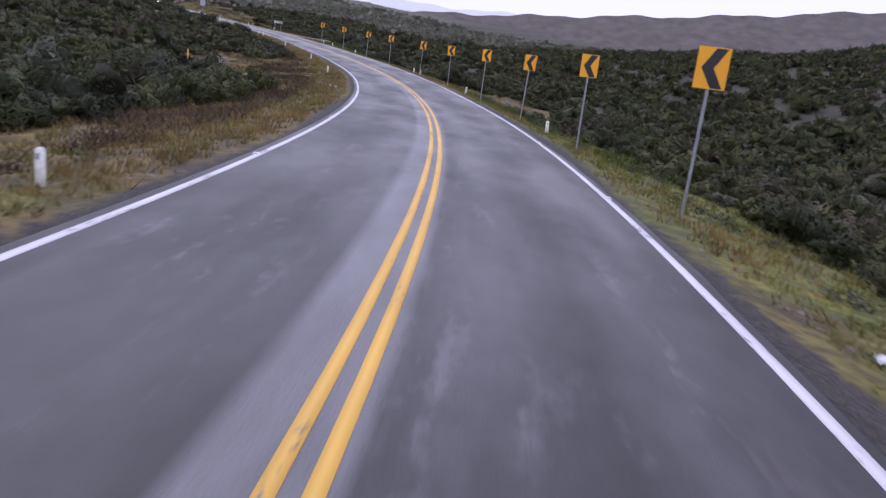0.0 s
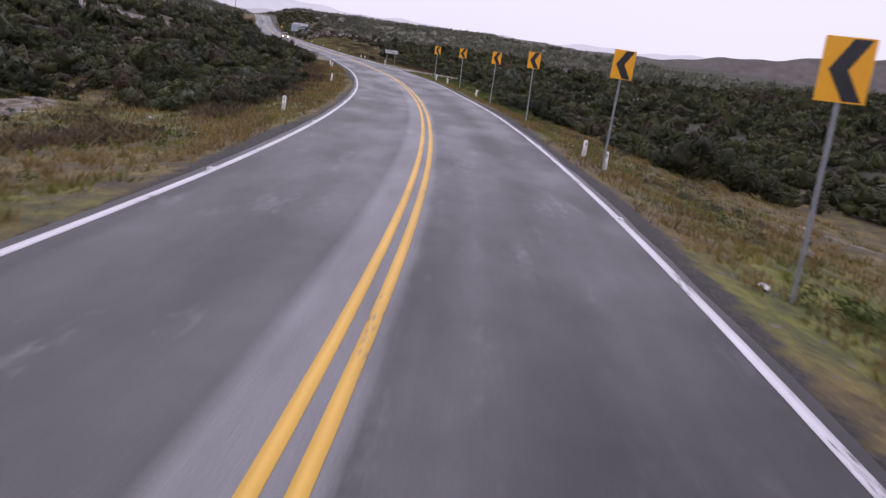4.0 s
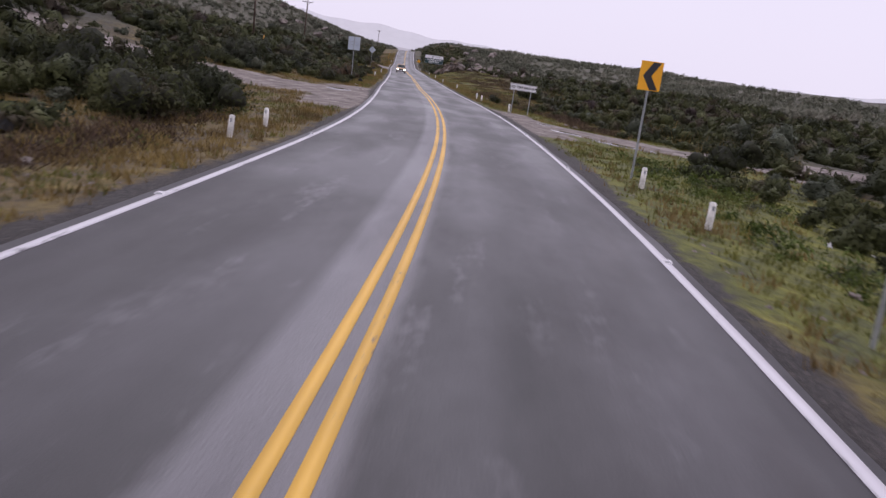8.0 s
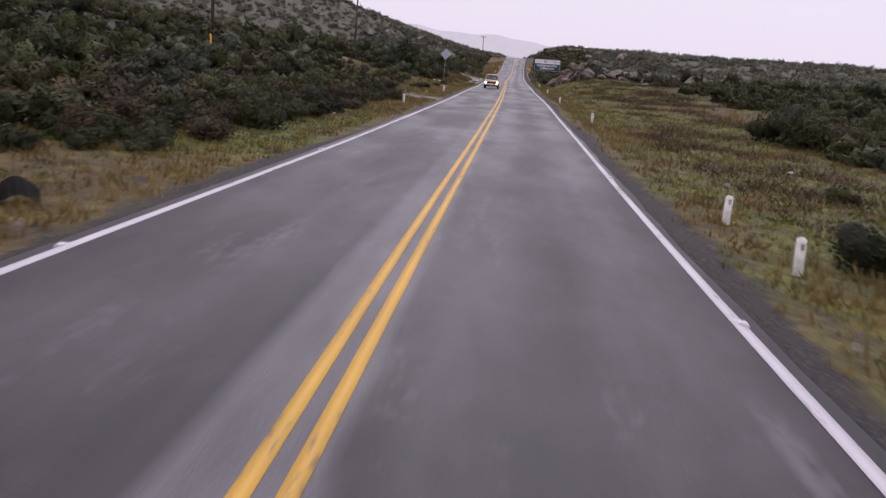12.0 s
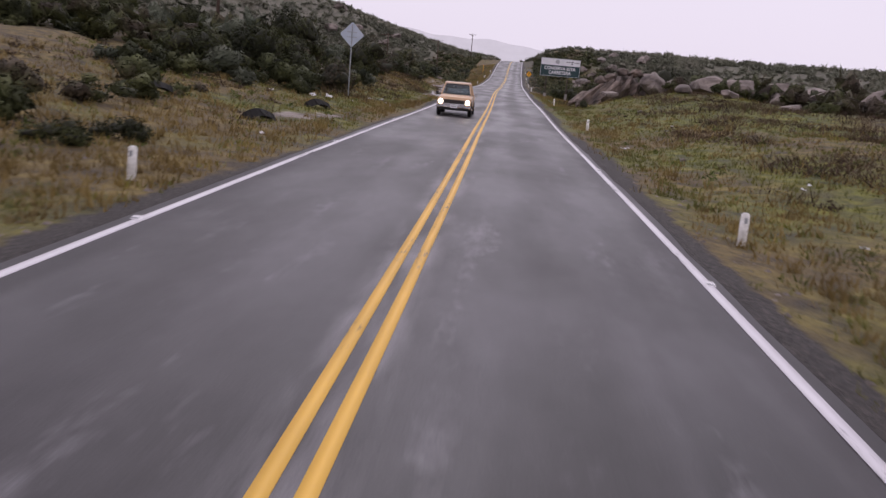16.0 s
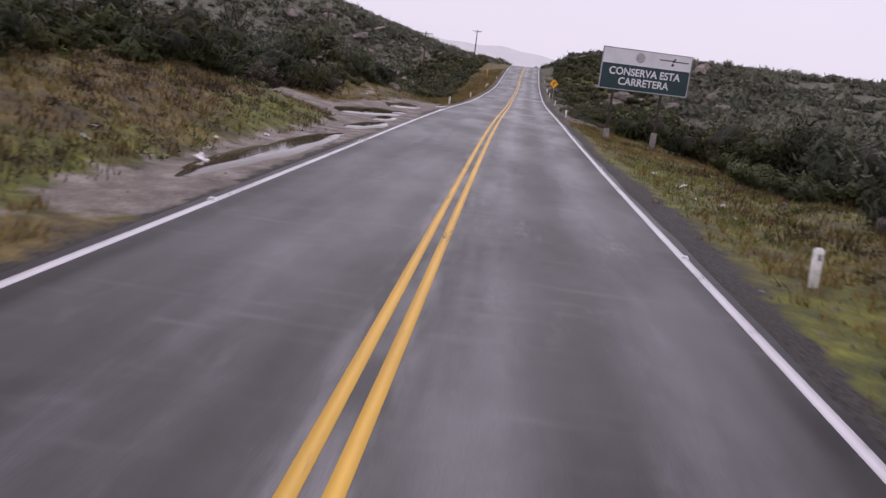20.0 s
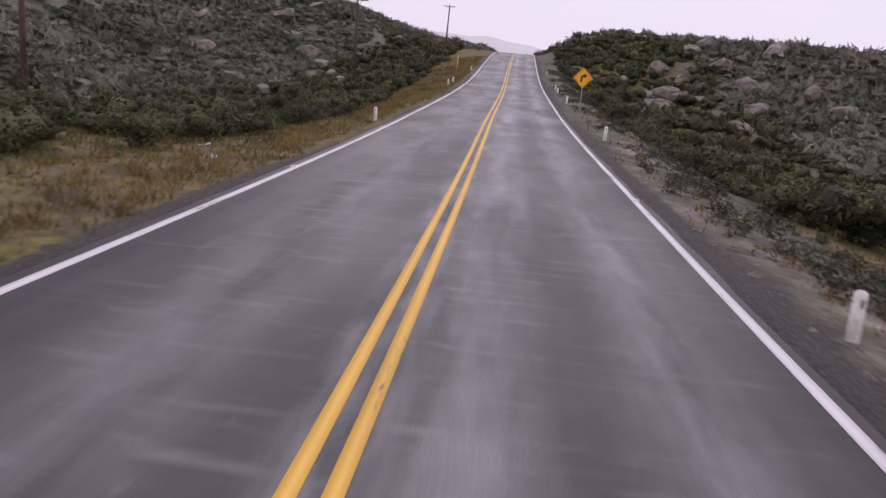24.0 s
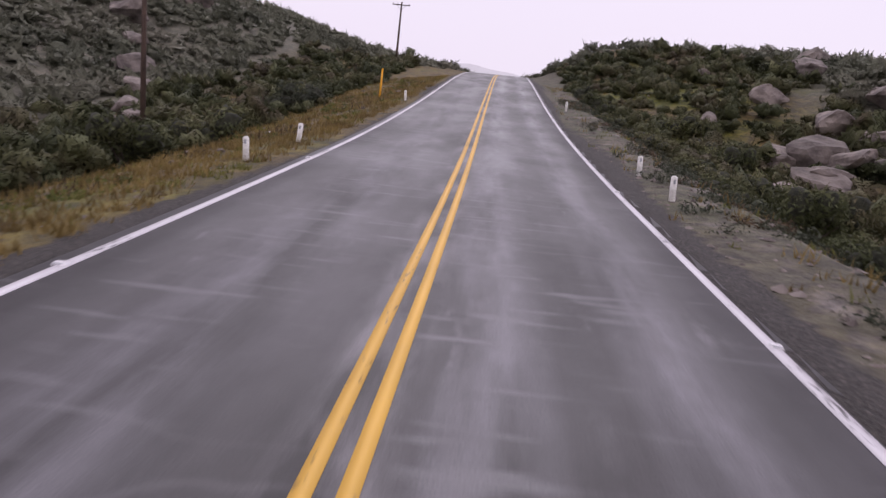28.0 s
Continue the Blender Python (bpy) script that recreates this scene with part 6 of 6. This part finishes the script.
def puddle(s, o, ls, lo, seed):
    """A thin film of water that lies on the land, thickest in its middle."""
    r = random.Random(seed)
    ph = [r.uniform(0, 6.28) for _ in range(3)]
    V, F = [spot(s, o, 0.03)], []
    ring = 48
    for j, q in enumerate((0.4, 0.75, 1.0)):
        for i in range(ring):
            a = 6.2832 * i / ring
            k = q * (1 + 0.15 * math.sin(2 * a + ph[0]) + 0.06 * math.sin(5 * a + ph[1]) + 0.025 * math.sin(9 * a + ph[2]))
            V.append(spot(s + ls * k * math.cos(a), o + lo * k * math.sin(a), 0.03 if j < 2 else -0.02))
    level = float(np.mean([v[2] for v in V[:49]]))
    V = [(x, y, 0.2 * level + 0.8 * z if i <= 2 * ring else z) for i, (x, y, z) in enumerate(V)]
    for i in range(ring):
        n2 = (i + 1) % ring
        F.append((0, 1 + i, 1 + n2))
        for j in range(2):
            F.append((1 + j * ring + i, 1 + (j + 1) * ring + i, 1 + (j + 1) * ring + n2, 1 + j * ring + n2))
    me_ob = raw_mesh("puddle", [tuple(v) for v in V], F, M_WATER, True)
    bm = bmesh.new()
    bm.from_mesh(me_ob.data)
    bmesh.ops.recalc_face_normals(bm, faces=bm.faces)
    if sum(f.normal.z for f in bm.faces) < 0:
        bmesh.ops.reverse_faces(bm, faces=bm.faces)
    bm.to_mesh(me_ob.data)
    bm.free()
    return tagged(me_ob, "still brown puddle of rain water on bare soil", "puddle", "rain puddles", kind="structure")


PUDDLES = ((279.5, -4.65, 5.6, 0.75, 1), (289.4, -4.4, 2.5, 0.65, 2), (298.2, -6.0, 3.0, 2.1, 3), (312.2, -4.1, 2.4, 0.4, 4), (307.0, -5.8, 3.2, 1.25, 9), (294.0, -4.6, 2.0, 0.55, 10), (149.3, -5.5, 1.3, 0.7, 5), (144.5, 5.9, 0.8, 0.35, 6), (139.8, 6.2, 0.9, 0.9, 7), (138, 8.5, 0.7, 2.0, 8))
for row in PUDDLES:
    puddle(*row)

M_PAPER = material("crumpled_white_litter", (0.55, 0.55, 0.56), (0.80, 0.80, 0.82), 6, (0.5, 0.8), 0.0, 30, vary=0.15)
M_SCRAP = material("black_tyre_scrap", (0.012, 0.012, 0.012), (0.03, 0.028, 0.027), 6, (0.7, 0.9), 0.3, 30)


def litter_mesh(seed):
    r = random.Random(seed)
    bm = bmesh.new()
    bmesh.ops.create_grid(bm, x_segments=5, y_segments=4, size=0.5)
    for v in bm.verts:
        v.co.x += r.uniform(-.08, .08)
        v.co.y = v.co.y * 0.6 + r.uniform(-.08, .08)
        v.co.z = abs(r.gauss(0.10, 0.14))
    bmesh.ops.solidify(bm, geom=bm.faces[:], thickness=0.012)
    me = bpy.data.meshes.new("litter")
    bm.to_mesh(me)
    bm.free()
    me.materials.append(M_PAPER)
    return me


LITTER = [litter_mesh(i) for i in range(5)]
lit_rng = random.Random(77)
places = [(49.9, -6.4, .3), (39.2, -4.75, .28), (38.4, -4.5, .22), (54.2, -10.9, .25), (55.5, -10.4, .2), (244.3, -7.1, .5), (243.2, -7.6, .35), (236.7, 5.3, .32), (275.7, -5.07, .35), (281.3, -5.6, .2), (274, -6.5, .2), (250, -6.2, .25), (252, -5.9, .2), (246, -6.4, .2), (240, -8.5, .3), (268, 6.0, .2), (270.5, 6.4, .25), (277, 5.6, .22), (279, 5.8, .25), (282, 5.5, .3)]
for i in range(75):
    s = lit_rng.uniform(0, 420)
    places.append((s, lit_rng.choice((-1, 1)) * lit_rng.uniform(4.6, 12), lit_rng.uniform(0.08, 0.22)))
for s, o, r in places:
    ob = new("litter", lit_rng.choice(LITTER))
    ob.matrix_world = pose(*spot(s, o, 0.02), lit_rng.uniform(-15, 15), lit_rng.uniform(-15, 15), lit_rng.uniform(0, 360)) @ Matrix.Diagonal((r, r, r, 1))
    tagged(ob, "crumpled white scrap of litter in the grass", "litter", "roadside litter")


def tyre_scrap(s, o, long, turn):
    bm = bmesh.new()
    rows = []
    r = random.Random(int(s * 10))
    for i in range(15):
        u = i / 14
        w = 0.19 * (0.5 + 0.9 * math.sin(math.pi * min(0.98, max(0.04, u)))) * r.uniform(0.8, 1.2)
        zc = 0.14 * math.sin(math.pi * u * 1.1) + 0.12
        rows.append([bm.verts.new((long * (u - 0.5), w * k, zc + (-0.10 if k else 0.10))) for k in (-1, 0, 1)])
    for a, b in zip(rows[:-1], rows[1:]):
        for j in range(2):
            bm.faces.new((a[j], a[j + 1], b[j + 1], b[j]))
    bmesh.ops.solidify(bm, geom=bm.faces[:], thickness=0.02)
    ob = link_mesh("tyre_scrap", bm, M_SCRAP)
    ob.matrix_world = pose(*spot(s, o), 0, 0, turn)
    return tagged(ob, "long curled strip of black burst tyre on the verge", "tyre scrap", "burst tyre strips")


for s, o, long, turn in ((231.6, -9.65, 1.5, 60), (238.1, -6.14, 1.3, 60), (117.5, -8.5, .9, 30), (231.1, -6.2, 1.2, 60), (166.5, -5.0, .5, 40)):
    tyre_scrap(s, o, long, turn + heading(s))


# ---- ridges far behind everything, mist put into their glowing colour ----
def far_ridge(name, dist, heights, tone, seed, wide=75, mottle=0.03):
    """A glowing hill line round the end of the road, mist put into its tone, so far off that it never shifts."""
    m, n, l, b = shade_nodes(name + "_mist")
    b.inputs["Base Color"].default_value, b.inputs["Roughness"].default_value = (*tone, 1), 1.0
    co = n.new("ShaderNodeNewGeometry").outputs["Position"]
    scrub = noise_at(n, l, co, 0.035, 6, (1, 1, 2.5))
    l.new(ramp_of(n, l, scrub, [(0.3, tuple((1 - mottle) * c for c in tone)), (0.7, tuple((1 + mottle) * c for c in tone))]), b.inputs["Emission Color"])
    # no lamp: the glow stands for daylight scattered in the mist
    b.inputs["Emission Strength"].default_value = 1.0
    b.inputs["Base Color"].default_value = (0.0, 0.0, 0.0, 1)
    r = random.Random(seed)
    ang = np.arange(-wide, wide + 0.1, 0.5)
    keys = np.linspace(-wide, wide, len(heights))
    el = np.interp(ang, keys, heights) + 0.10 * np.sin(ang * 0.9 + seed) + 0.05 * np.sin(ang * 2.3 + 2 * seed)
    eye = lane(np.array([180.0]), np.array([0.0]))[0]
    head = math.radians(heading(180))
    a = head - np.radians(ang)
    x, y = eye[0] - np.sin(a) * dist, eye[1] + np.cos(a) * dist
    top = eye[2] + np.tan(np.radians(el)) * dist
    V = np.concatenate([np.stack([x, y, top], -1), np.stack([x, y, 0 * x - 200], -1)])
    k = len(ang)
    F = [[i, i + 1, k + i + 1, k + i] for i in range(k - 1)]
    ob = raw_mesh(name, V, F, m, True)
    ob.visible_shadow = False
    return tagged(ob, "far ridge with mist put into its glowing colour", "backdrop", kind="structure")


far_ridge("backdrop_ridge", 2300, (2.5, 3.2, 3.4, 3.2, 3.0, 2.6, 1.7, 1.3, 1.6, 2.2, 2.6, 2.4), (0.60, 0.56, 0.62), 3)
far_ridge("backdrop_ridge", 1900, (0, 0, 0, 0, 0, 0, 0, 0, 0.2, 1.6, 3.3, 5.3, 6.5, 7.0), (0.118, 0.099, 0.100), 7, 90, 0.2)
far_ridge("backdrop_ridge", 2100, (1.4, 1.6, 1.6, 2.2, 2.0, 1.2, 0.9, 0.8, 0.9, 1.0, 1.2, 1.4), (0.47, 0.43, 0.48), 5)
